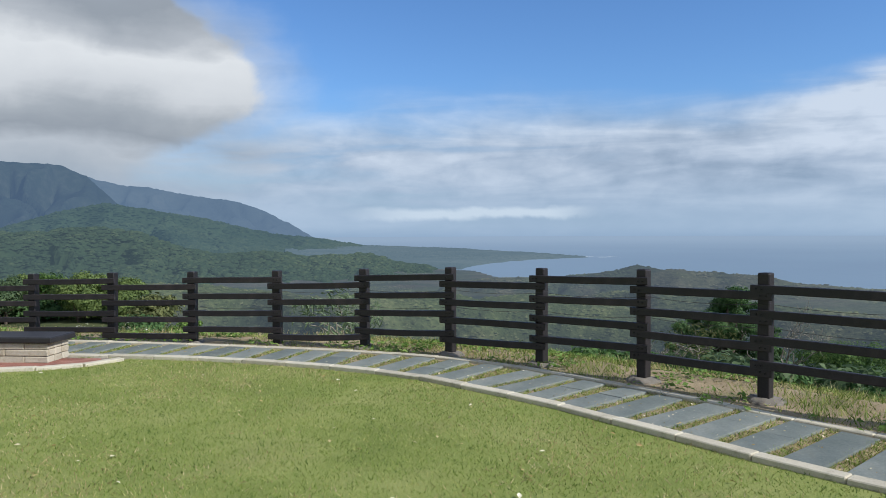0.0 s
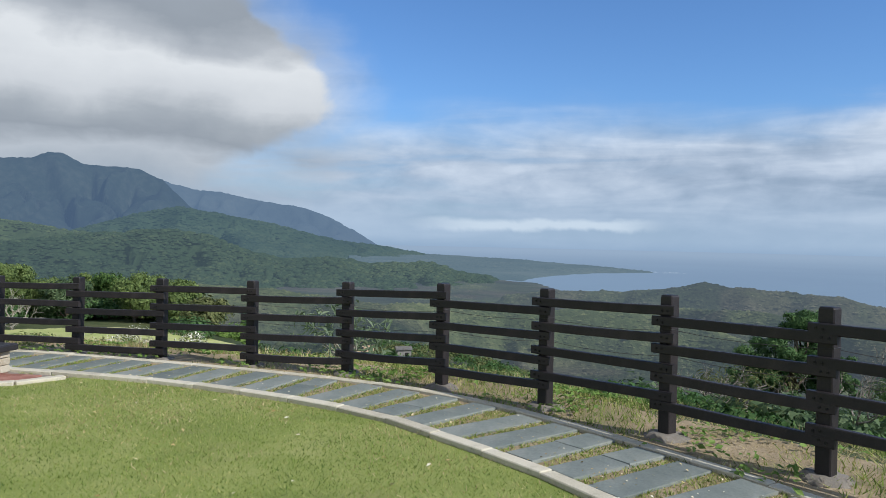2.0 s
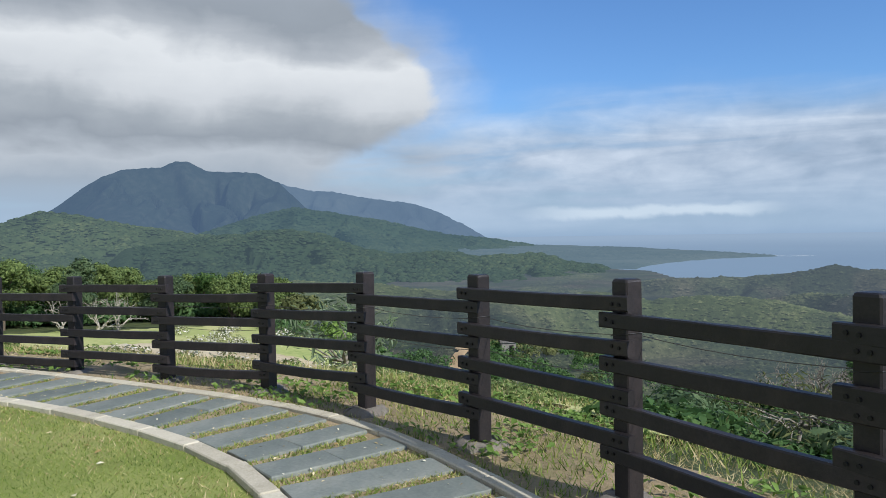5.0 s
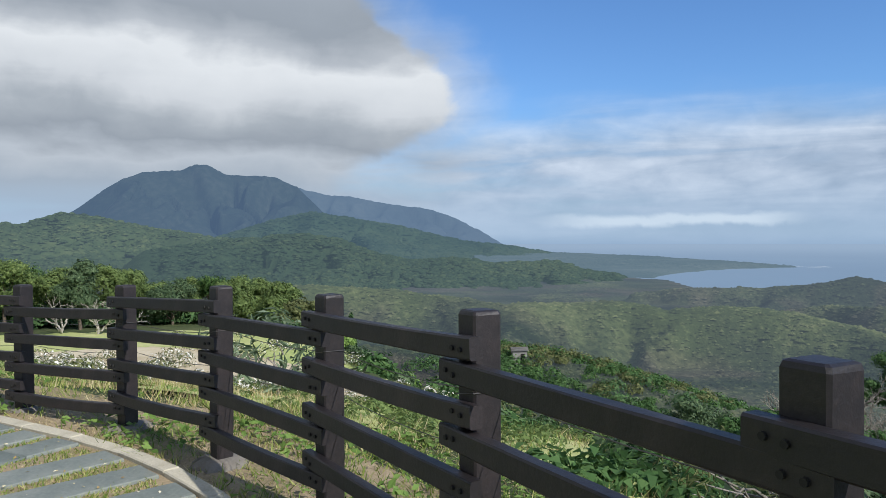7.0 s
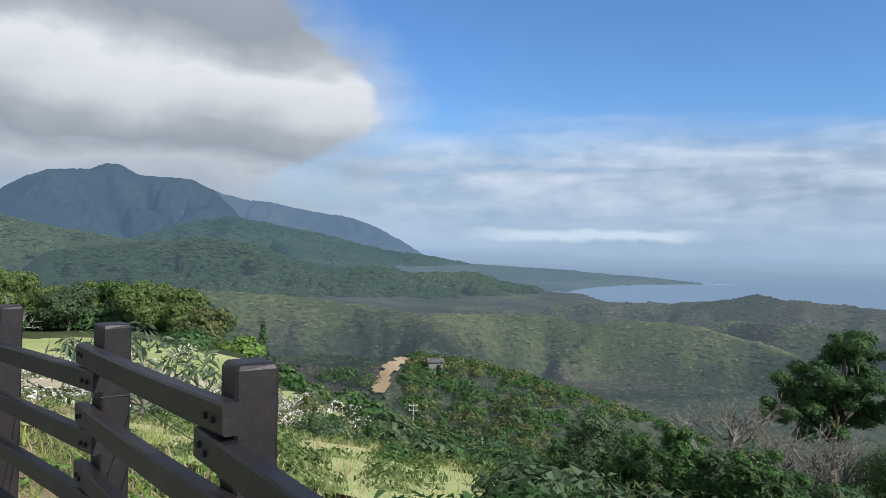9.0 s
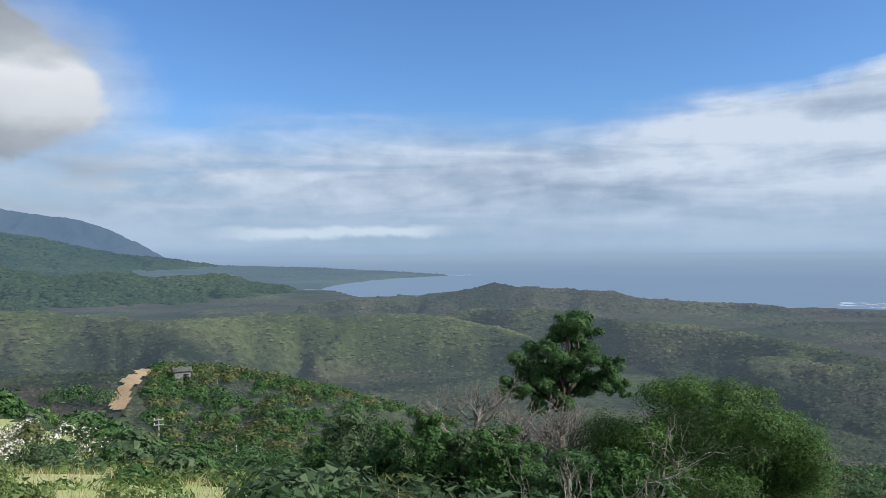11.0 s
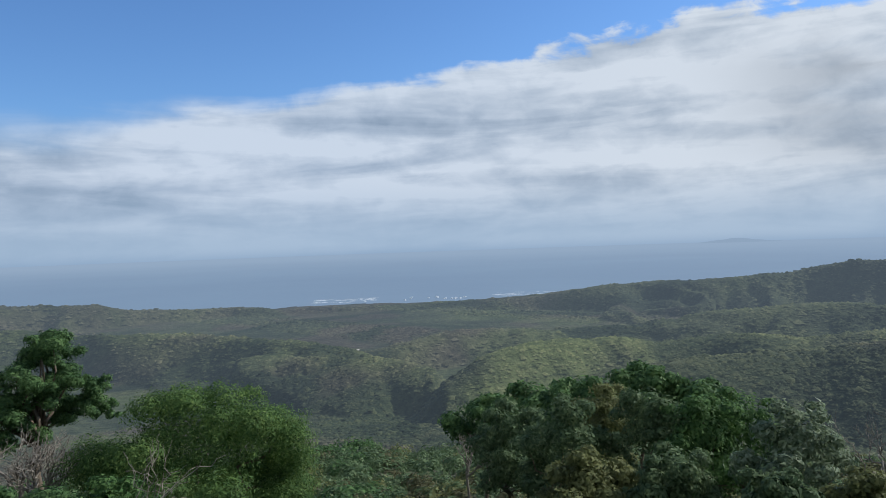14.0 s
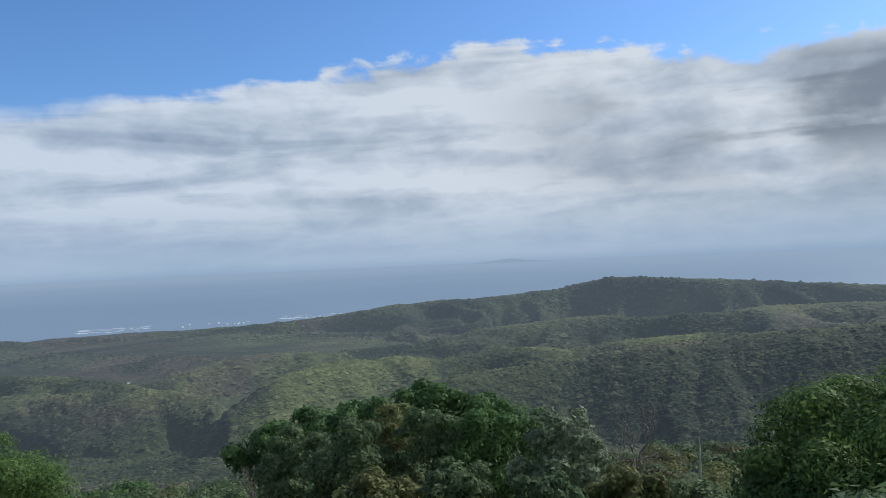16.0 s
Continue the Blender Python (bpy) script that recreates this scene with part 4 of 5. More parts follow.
tagged(verge, "dry weedy verge of bare soil under the fence", "ground", kind="structure")

rng = np.random.default_rng(7)


def frame_at(line, d):
    """Place and heading of a line at d metres along it."""
    seg = np.concatenate([[0], np.cumsum(np.hypot(*np.diff(line, axis=0).T))])
    p = np.array([np.interp(d, seg, line[:, 0]), np.interp(d, seg, line[:, 1])])
    q = np.array([np.interp(d + 0.05, seg, line[:, 0]), np.interp(d + 0.05, seg, line[:, 1])])
    return p, math.atan2(*(q - p)[::-1]), seg[-1]


def bent_block(length, wide, tall, turn):
    """A kerb stone, its two ends cut to the bend."""
    bm = bmesh.new()
    bmesh.ops.create_cube(bm, size=1.0)
    bmesh.ops.scale(bm, vec=(length, wide, tall), verts=bm.verts)
    bmesh.ops.bevel(bm, geom=bm.edges[:], offset=0.008, segments=1, affect="EDGES")
    return from_bm("kerb_stone", bm, M["kerb"])


def kerb(name, label, line, wide, top, length=0.62):
    base = tagged(new(name), label, "kerb", kind="structure")
    me = bent_block(length - 0.006, wide, 0.14, 0)
    total = frame_at(line, 0)[2]
    d = length / 2
    while d < total - length:
        p0, _, _ = frame_at(line, d - length / 2)
        p1, _, _ = frame_at(line, d + length / 2)
        c, a = (p0 + p1) / 2, math.degrees(math.atan2(*(p1 - p0)[::-1]))
        part("kerb_stone", me, base, m=pose(c[0], c[1], top - 0.07 + rng.uniform(-0.004, 0.004), rng.uniform(-0.6, 0.6), rng.uniform(-0.4, 0.4), a + rng.uniform(-0.5, 0.5)))
        d += length
    return base


kerb("kerb_inner", "pale concrete kerb along the lawn", inner, 0.125, 0.045)
kerb("kerb_outer", "weathered concrete kerb along the fence verge", outer, 0.11, 0.035)
kerb("kerb_plaza", "pale concrete kerb round the brick paving", curve(PLAZA, 0.1), 0.12, 0.04, 0.5)

# slabs across the path
slab_me = [box("slab", (1.0, 0.285, 0.05), M["slate"], 0.006, rng, 0.003) for _ in range(3)]
half_me = [box("slab", (0.5, 0.285, 0.05), M["slate"], 0.006, rng, 0.003) for _ in range(3)]
seg_total = frame_at(inner, 0)[2]
d = 4.0
count = 0
GAPS = []
while d < seg_total - 1.5:
    p, a, _ = frame_at(inner, d)
    away = np.hypot(outer[:, 0] - p[0], outer[:, 1] - p[1])
    wide = away.min() - 0.17
    q = outer[away.argmin()]
    u = (q - p) / np.linalg.norm(q - p)
    mid = p + u * (0.085 + wide / 2)
    deg = math.degrees(math.atan2(u[1], u[0])) + rng.uniform(-1.2, 1.2)
    z = 0.003 + rng.uniform(-0.003, 0.004)
    if count % 4 in (1, 2) and rng.random() < 0.75:
        cut = rng.uniform(0.4, 0.6)
        for lo, hi in ((0, cut), (cut, 1)):
            c = p + u * (0.085 + wide * (lo + hi) / 2)
            me = half_me[rng.integers(3)]
            part("slab", me, bed, m=pose(c[0], c[1], z + rng.uniform(-0.002, 0.003), rng.uniform(-0.3, 0.3), rng.uniform(-0.3, 0.3), deg + rng.uniform(-0.5, 0.5))
                 @ Matrix.Diagonal(((hi - lo) * wide / 0.5 - 0.008, 1, 1, 1)))
    else:
        part("slab", slab_me[rng.integers(3)], bed, m=pose(mid[0], mid[1], z, rng.uniform(-0.3, 0.3), rng.uniform(-0.3, 0.3), deg) @ Matrix.Diagonal((wide, 1, 1, 1)))
    GAPS.append((p, u, wide))
    d += 0.42
    count += 1

# ------------------------------------------------------------------ paved corner and bench
plaza = tagged(polygon("brick_paving", PLAZA + [(-13, 9.8), (-6, 9.75), (-4.5, 9.68)], 0.006, M["mortar"]), "red brick paving beside the path", "paving", kind="structure")
brick_me = box("brick", (0.195, 0.095, 0.04), M["brick"], 0.004)
corner = np.array(PLAZA + [(-13, 9.8), (-6, 9.75), (-4.5, 9.68)])


def within(poly, x, y):
    inside = False
    for (ax, ay), (bx, by) in zip(poly, np.roll(poly, -1, axis=0)):
        if (ay > y) != (by > y) and x < (bx - ax) * (y - ay) / (by - ay) + ax:
            inside = not inside
    return inside


row = 0
y0 = 8.5
while y0 < 9.75:
    x0 = -7.0 + (0.1 if row % 2 else 0)
    while x0 < -3.9:
        if all(within(corner, x0 + ox, y0 + oy) for ox in (-0.14, 0.14) for oy in (-0.09, 0.09)):
            part("brick", brick_me, plaza, m=pose(x0, y0, rng.uniform(-0.001, 0.002), 0, 0, rng.uniform(-0.6, 0.6)))
        x0 += 0.2
    y0 += 0.1
    row += 1

bench = tagged(new("stone_bench"), "low sandstone block bench with dark slab seat on brick paving", "bench")
bench.matrix_basis = pose(-5.84, 9.44, 0.012)
for level in range(3):
    for face, y in (("front", -0.155), ("back", 0.155)):
        x = -1.05 + (0.0 if level % 2 else -0.0)
        first = 0.35 if level % 2 else 0.6
        while x < 1.05 - 0.02:
            w = min(first, 1.05 - x)
            first = 0.6
            me = box("block", (w - 0.008, 0.145, 0.078), M["block"], 0.008, rng, 0.003)
            part("block", me, bench, m=pose(x + w / 2, y, 0.042 + level * 0.084))
            x += w
    part("block", box("block", (0.14, 0.15, 0.078), M["block"], 0.008, rng, 0.003), bench, m=pose(0.975, 0, 0.042 + level * 0.084))
part("seat_slab", box("seat_slab", (2.24, 0.54, 0.075), M["seat"], 0.014, rng, 0.002), bench, "dark slab seat", pose(0, 0, 0.287))

# ------------------------------------------------------------------ fence
fence = tagged(new("timber_fence"), "dark-stained timber fence with four staggered rails per bay", "fence")


def post_mesh(tall, seed):
    """A square post with eased corners and a chamfered head."""
    g = np.random.default_rng(seed)
    h, c = 0.056, 0.008
    ring = [(-h + c, -h), (h - c, -h), (h, -h + c), (h, h - c), (h - c, h), (-h + c, h), (-h, h - c), (-h, -h + c)]
    v, q = [], []
    for z, k in ((0, 1.0), (tall * 0.33, 1.0), (tall * 0.66, 1.0), (tall - 0.016, 1.0), (tall - 0.004, 0.93), (tall, 0.8)):
        v += [(x * k + g.uniform(-0.0015, 0.0015), y * k + g.uniform(-0.0015, 0.0015), z + g.uniform(-0.001, 0.001)) for x, y in ring]
    for i in range(5):
        q += [(i * 8 + j, i * 8 + (j + 1) % 8, (i + 1) * 8 + (j + 1) % 8, (i + 1) * 8 + j) for j in range(8)]
    return mesh_of("post", v, [np.array(q), np.array([tuple(range(40, 48))])], M["timber"])


def rail_mesh(length, sag, bow, seed):
    """A timber rail, eight cuts long, slightly bowed."""
    g = np.random.default_rng(seed)
    k, wide, tall, c = 9, 0.052, 0.079, 0.006
    prof = [(-wide / 2 + c, -tall / 2), (wide / 2 - c, -tall / 2), (wide / 2, -tall / 2 + c), (wide / 2, tall / 2 - c),
            (wide / 2 - c, tall / 2), (-wide / 2 + c, tall / 2), (-wide / 2, tall / 2 - c), (-wide / 2, -tall / 2 + c)]
    v, q = [], []
    for i in range(k):
        f = i / (k - 1)
        dip = 4 * f * (1 - f)
        for py, pz in prof:
            v.append((length * (f - 0.5), py + bow * dip + g.uniform(-0.001, 0.001), pz - sag * dip + g.uniform(-0.0012, 0.0012)))
    for i in range(k - 1):
        for j in range(8):
            q.append((i * 8 + j, i * 8 + (j + 1) % 8, (i + 1) * 8 + (j + 1) % 8, (i + 1) * 8 + j))
    ends = [tuple(range(8))[::-1], tuple(range((k - 1) * 8, k * 8))]
    return mesh_of("rail", v, [np.array(q), np.array(ends)], M["timber"])


def footing_mesh(seed):
    g = np.random.default_rng(seed)
    bm = bmesh.new()
    bmesh.ops.create_cone(bm, cap_ends=True, segments=14, radius1=0.22, radius2=0.13, depth=0.06)
    bmesh.ops.subdivide_edges(bm, edges=bm.edges[:], cuts=1)
    for v in bm.verts:
        v.co += Vector((*g.uniform(-0.022, 0.022, 2), g.uniform(-0.012, 0.012)))
    return from_bm("footing", bm, M["footing"], True)


# raised near-black discs paint in the dark of recessed bolt holes
bm = bmesh.new()
bmesh.ops.create_cone(bm, cap_ends=True, segments=10, radius1=0.010, radius2=0.009, depth=0.012)
bolt_me = from_bm("bolt", bm, M["bolt"])
RAILS = (0.122, 0.355, 0.595, 0.83)
centre = np.array([p[:2] for p in POSTS])
for i, (x, y, top) in enumerate(POSTS):
    a, b = centre[max(i - 1, 0)], centre[min(i + 1, len(POSTS) - 1)]
    deg = math.degrees(math.atan2(*(b - a)[::-1])) + rng.uniform(-2, 2)
    ob = part("post", post_mesh(top + 0.05, 100 + i), fence, m=pose(x, y, -0.05, rng.uniform(-0.5, 0.5), rng.uniform(-0.5, 0.5), deg))
    part("footing", footing_mesh(200 + i), fence, "rough concrete footing", pose(x, y, 0.012 if i > 6 else -0.01, 0, 0, rng.uniform(0, 360)))
for i in range(len(POSTS) - 1):
    p0, p1 = centre[i], centre[i + 1]
    u = (p1 - p0) / np.linalg.norm(p1 - p0)
    side = np.array([u[1], -u[0]])
    length = np.linalg.norm(p1 - p0) + 0.2
    low = i % 2 == 0
    for j, drop in enumerate(RAILS):
        drop = drop + (0.088 if low else 0.03 if i == 11 else 0.0)
        z0, z1 = POSTS[i][2] - drop + rng.uniform(-0.008, 0.008), POSTS[i + 1][2] - drop + rng.uniform(-0.008, 0.008)
        c = (p0 + p1) / 2 + side * 0.083
        sag = rng.uniform(-0.004, 0.008) + (0.022 if (j == 3 and i in (6, 7)) else 0)
        me = rail_mesh(length, sag, rng.uniform(-0.005, 0.005), 300 + i * 8 + j)
        ob = part("rail", me, fence, m=pose(c[0], c[1], (z0 + z1) / 2, rng.uniform(-1, 1), -math.degrees(math.atan2(z1 - z0, length)), math.degrees(math.atan2(u[1], u[0]))))
        if i >= 5:
            for bx in (-length / 2 + 0.055, -length / 2 + 0.105, length / 2 - 0.055, length / 2 - 0.105):
                part("bolt", bolt_me, ob, "black disc in place of a recessed bolt hole", pose(bx, -0.028, rng.uniform(-0.01, 0.01), 90))
    for k, drop in enumerate((0.30, 0.52)):
        if i < 5:
            continue
        pts = [(*(p0 + (p1 - p0) * f - side * 0.072), POSTS[i][2] + (POSTS[i + 1][2] - POSTS[i][2]) * f - drop - 0.03 * 4 * f * (1 - f)) for f in np.linspace(0, 1, 7)]
        part("wire", mesh_of("wire", *tube(pts, np.full(7, 0.0022), 4), M["wire"]), fence, "thin sagging wire")
    # wire bound round the post
    if i >= 7:
        x, y, top = POSTS[i]
        a = math.atan2(u[1], u[0])
        loop = []
        for kx, ky in ((-1, -1), (1, -1), (1, 1), (-1, 1), (-1, -1)):
            loop.append((x + 0.060 * (kx * math.cos(a) - ky * math.sin(a)), y + 0.060 * (kx * math.sin(a) + ky * math.cos(a)), top - 0.29 + 0.01 * kx))
        part("wire", mesh_of("wire", *tube(loop, np.full(5, 0.002), 4), M["wire"]), fence, "wire loop round the post")

# ------------------------------------------------------------------ plants
def leaf_cloud(centres, outward, size, rng, slim=0.5, full=False):
    """Pointed leaves about centres, turned roughly outward; full: four-cornered, folded ones."""
    k = len(centres)
    nrm = outward + rng.normal(0, 0.24, (k, 3)) + np.array([0, 0, 0.12])
    nrm /= np.linalg.norm(nrm, axis=1)[:, None] + 1e-9
    a = np.cross(nrm, rng.normal(0, 1, (k, 3)))
    a /= np.linalg.norm(a, axis=1)[:, None] + 1e-9
    b = np.cross(nrm, a)
    s = size * rng.uniform(0.6, 1.35, (k, 1))
    bend = nrm * s * 0.18
    if full:
        v = np.stack([centres - a * s, centres + b * s * slim + bend, centres + a * s, centres - b * s * slim + bend], 1)
        return v.reshape(-1, 3), np.arange(k * 4).reshape(-1, 4)
    v = np.stack([centres - a * s, centres + a * s * 0.8 + b * s * slim, centres + a * s * 0.8 - b * s * slim], 1)
    return v.reshape(-1, 3), np.arange(k * 3).reshape(-1, 3)


def lump_leaves(lumps, count, size, rng, slim=0.5, full=False):
    """Leaves over the shells of several lumps (x, y, z, radius across, radius up)."""
    lumps = np.asarray(lumps, dtype=float)
    area = lumps[:, 3] * (lumps[:, 3] + lumps[:, 4])
    pick = rng.choice(len(lumps), count, p=area / area.sum())
    d = rng.normal(0, 1, (count, 3))
    d[:, 2] = np.where(d[:, 2] < -0.3, d[:, 2] * rng.choice((-1, 1), count, p=(0.6, 0.4)), d[:, 2])
    d /= np.linalg.norm(d, axis=1)[:, None]
    rad = (1.12 - 0.6 * rng.random(count) ** 1.3)[:, None]
    ripple = (1 + 0.22 * np.sin(d[:, :1] * 7 + pick[:, None]) * np.cos(d[:, 1:2] * 6 + d[:, 2:3] * 5))
    c = lumps[pick, :3] + d * rad * ripple * lumps[pick][:, [3, 3, 4]]
    return leaf_cloud(c, d, size, rng, slim, full)


def crown_lumps(rng, wide, deep, count, fat=0.3, top=0.0):
    """Lumps that fill a rounded, uneven crown about its middle."""
    out = [(0, 0, deep * 0.12, wide * 0.27, deep * 0.3)]
    for i in range(count):
        a = rng.uniform(0, 2 * np.pi)
        h = rng.uniform(-0.8, 1.0)
        reach = math.sqrt(max(0.05, 1 - abs(h) ** 2.2)) * rng.uniform(0.78, 1.0)
        rad = wide * fat * rng.uniform(0.55, 1.05) * (1 - 0.3 * max(h, 0))
        out.append((math.cos(a) * reach * (wide / 2 - rad * 0.7), math.sin(a) * reach * (wide / 2 - rad * 0.7),
                    h * (deep / 2 - rad * 0.55), rad, rad * rng.uniform(0.6, 0.85)))
    return out


def limb(rng, a, b, r0, r1, sides=5, kink=0.08):
    """A crooked, tapering limb."""
    a, b = np.asarray(a, float), np.asarray(b, float)
    f = np.linspace(0, 1, 6)[:, None]
    p = a + (b - a) * f + rng.normal(0, kink, (6, 3)) * np.linalg.norm(b - a) * np.sin(f * np.pi)
    return tube(p, np.linspace(r0, r1, 6), sides)


def tree(name, label, h, r, top, wide, deep, leaves, size, material, seed, lumps=16, bark="bark", trunk=0.14, category="tree", group="",
         place=None, shape=None, slim=0.5, fat=0.3, limbs=9):
    """A tree rooted in the ground at a heading and distance from the lookout, its top at a height."""
    g = np.random.default_rng(seed)
    x, y = place or at_bearing(h, r)
    z = float(ground_z(np.array([x]), np.array([y]))[0])
    base = tagged(new(name), label, category, group)
    base.matrix_basis = pose(x, y, z)
    mid = top - z - deep / 2
    lp = np.array(shape if shape else crown_lumps(g, wide, deep, lumps, fat))
    lp[:, 2] += mid
    lp[:, 2] = np.maximum(lp[:, 2], 0.25)
    fork = max(0.25, (mid - deep * 0.35))
    pieces = [limb(g, (0, 0, -0.3), (g.uniform(-0.2, 0.2), g.uniform(-0.2, 0.2), fork), trunk, trunk * 0.75, 8, 0.03)]
    tip = pieces[0][0][-8:].mean(axis=0)
    for q in lp[np.argsort(-lp[:, 3])][:limbs]:
        pieces.append(limb(g, tip, q[:3] + np.array([0, 0, -q[4] * 0.2]), trunk * 0.55, trunk * 0.12))
    part("trunk", mesh_of("trunk", *join(pieces), M[bark], True), base)
    part("crown", mesh_of("crown", *lump_leaves(lp, leaves, size, g, slim, category == "shrub"), M[material]), base)
    return base


def branches(rng, start, way, length, radius, depth, out, spread=0.55):
    """Bare limbs that fork and fork again."""
    way = way / np.linalg.norm(way)
    end = start + way * length
    out.append(limb(rng, start, end, radius, radius * 0.6, 5 if depth > 2 else 3, 0.06))
    if depth == 0:
        return
    for _ in range(rng.integers(2, 4)):
        w = way + rng.normal(0, spread, 3) + np.array([0, 0, 0.18])
        f = rng.uniform(0.55, 1.0)
        branches(rng, start + (end - start) * f, w, length * rng.uniform(0.55, 0.85), radius * 0.58, depth - 1, out, spread)


def bare_tree(label, h, r, top, tall, seed, bark="grey_bark", lean=(0, 0, 1), depth=5, place=None, radius=0.09, spread=0.5):
    g = np.random.default_rng(seed)
    x, y = place or at_bearing(h, r)
    z = float(ground_z(np.array([x]), np.array([y]))[0])
    base = tagged(new("bare_tree"), label, "bare tree")
    base.matrix_basis = pose(x, y, z)
    out = []
    foot = max(0.1, top - z - tall)
    out.append(limb(g, (0, 0, -0.3), (0, 0, foot + 0.02), radius * 1.5, radius * 1.1, 7, 0.03))
    part("trunk", mesh_of("trunk", *join(out), M[bark], True), base)
    twigs = []
    for _ in range(4):
        branches(g, np.array([0, 0, foot]), np.array(lean) + g.normal(0, 0.5, 3), tall * 0.36, radius, depth - 1, twigs, spread)
    part("twig_crown", mesh_of("twig_crown", *join(twigs), M[bark]), base)
    return base


# the trees nearest below the lookout
LOBES = np.random.default_rng(44)
MASSES = ((0.2, 0.0, 1.75, 0.85), (-1.45, 0.2, 0.35, 0.95), (0.95, 0.2, 1.0, 0.8), (1.9, 0.0, 0.1, 0.75), (2.4, 0.0, -0.9, 0.5), (0.1, -0.2, 0.2, 1.0), (-0.6, 0.1, -0.9, 0.85), (1.1, 0.2, -0.9, 0.8), (-2.2, 0.0, -0.6, 0.6))
tree("tree", "dark green tree rising above the bare trees", 16.1, 33, -1.55, 6.0, 5.0, 60000, 0.062, "dark", 1, bark="bark", trunk=0.2, limbs=22,
     shape=[(*(np.array(q[:3]) + LOBES.normal(0, 0.5, 3) * q[3]), q[3] * f, q[3] * f * 0.8) for q in MASSES for f in LOBES.uniform(0.25, 0.55, 14)])
tree("tree", "broad bright green tree with feathery rounded clumps", 26.3, 26, -2.85, 8.0, 6.2, 120000, 0.055, "big", 2, lumps=48, trunk=0.24, fat=0.155, slim=0.4)
tree("tree", "spreading bright green tree at the slope's edge", 93.5, 24, -2.1, 9.6, 7.0, 70000, 0.085, "big", 3, lumps=66, trunk=0.22, fat=0.135, slim=0.5)
tree("tree", "pale silvery-leaved tree among dark bushes", 70.6, 22, -3.05, 3.4, 3.8, 9000, 0.085, "silver", 4, lumps=30, bark="grey_bark", trunk=0.09, fat=0.15)
for i, (h, r, top, wide, deep, material) in enumerate(((52, 47, -7.4, 6, 4, "dark"), (56, 46, -6.8, 6.5, 4.5, "dark"), (60, 48, -6.5, 6, 4, "dark"), (48, 50, -8.8, 6, 4, "dark"), (64, 47, -7.1, 5, 4, "dark"))):
    tree("tree", "dark green tree of a dense stand below the lookout", h, r, top, wide, deep, 6500, 0.18, material, 20 + i, lumps=26, group="dark stand", fat=0.16)
for i, (h, r, top, wide, deep, material) in enumerate(((50, 30, -4.9, 3.6, 4.5, "bush"), (54, 27, -4.1, 3.8, 4.5, "bush"), (57.5, 31, -4.5, 3.6, 4.5, "olive"), (60.5, 28, -3.9, 3.6, 4.6, "bush"),
                                                       (64, 27, -3.9, 3.8, 4.6, "vine"), (67, 29, -4.1, 3.6, 4.5, "vine"), (62, 21, -4.1, 3.0, 3.4, "bush"), (56, 21, -4.4, 3.0, 3.4, "olive"),
                                                       (69, 18, -3.7, 2.4, 2.8, "bush"), (75, 19, -3.8, 2.6, 3.0, "olive"), (80, 21, -4.6, 3.0, 3.2, "bush"))):
    tree("tree", "leafy tree with %s foliage on the slope" % {"olive": "olive-yellow", "bush": "dark green", "rust": "brownish", "vine": "fresh green"}[material],
         h, r, top, wide, deep, 12000, 0.082, material, 30 + i, lumps=30, trunk=0.08, group="slope trees", fat=0.165)
# vine-hung bushes in the middle
for i, (h, r, top, wide, deep) in enumerate(((5.9, 21, -3.2, 1.7, 4.2), (8.2, 21.5, -3.9, 1.8, 4), (11.1, 20.5, -3.1, 2.0, 4.2), (13.6, 21, -4.1, 2.2, 3.8), (2.8, 22, -3.8, 2.2, 4), (-0.4, 22.5, -3.5, 2.4, 4.2),
                                             (-3.0, 23, -4.6, 2.2, 3.6), (16.8, 19.5, -3.8, 2.4, 3.6), (20.4, 19, -3.6, 2.4, 3.6), (0.8, 27, -4.4, 3, 4.2), (24, 18, -4.0, 2.2, 3.2), (-6.5, 25, -5.6, 2.8, 3.6))):
    tree("vine_bush", "bush overgrown with bright green climbing vines", h, r, top, wide, deep, 9500, 0.058, ("vine", "bush", "vine", "dark")[i % 4], 60 + i, lumps=26,
         trunk=0.06, category="bush", group="overgrown bushes", fat=0.2, slim=0.6)
tree("round_bush", "dark rounded bush on the grassy bank", -22.3, 20, -3.1, 2.6, 1.9, 9000, 0.05, "bush", 80, lumps=18, trunk=0.08, category="bush", fat=0.26)
tree("round_bush", "olive rounded bush beside the grassy bank", -17.0, 17, -3.2, 1.8, 1.5, 6000, 0.045, "olive", 81, lumps=14, trunk=0.06, category="bush", fat=0.26)
for i, (h, r, wide) in enumerate(((-18.6, 27, 0.8), (-17.4, 29, 0.9), (-15.2, 25, 0.9), (-13.8, 23, 0.8), (-20.6, 31, 1.0), (-22.4, 36, 1.0), (-25.5, 30, 0.9), (-16.2, 22, 0.6))):
    x, y = at_bearing(h, r)
    tree("round_bush", "small dark bush dotted on the grassy bank", h, r, float(ground_z(np.array([x]), np.array([y]))[0]) + wide * 0.85, wide, wide * 0.9, 1500, 0.07 + r * 0.0006, ("bush", "dark", "olive")[i % 3], 180 + i,
         lumps=12, trunk=0.04, category="bush", group="bank bushes", fat=0.24)
for i, (h, r, top, tall) in enumerate(((12.6, 25.5, -3.0, 3.4), (14.6, 27, -3.3, 3.4), (9.5, 28.5, -3.2, 2.8), (17, 26.5, -3.9, 3.0))):
    bare_tree("leafless grey-brown tree with a fan of fine twigs", h, r, top, tall, 90 + i, depth=6, radius=0.1)
bare_tree("leafless pale tree reaching out over the bushes", 7.6, 27, -3.1, 2.6, 95, lean=(-0.9, 0, 0.5), depth=5, radius=0.07)
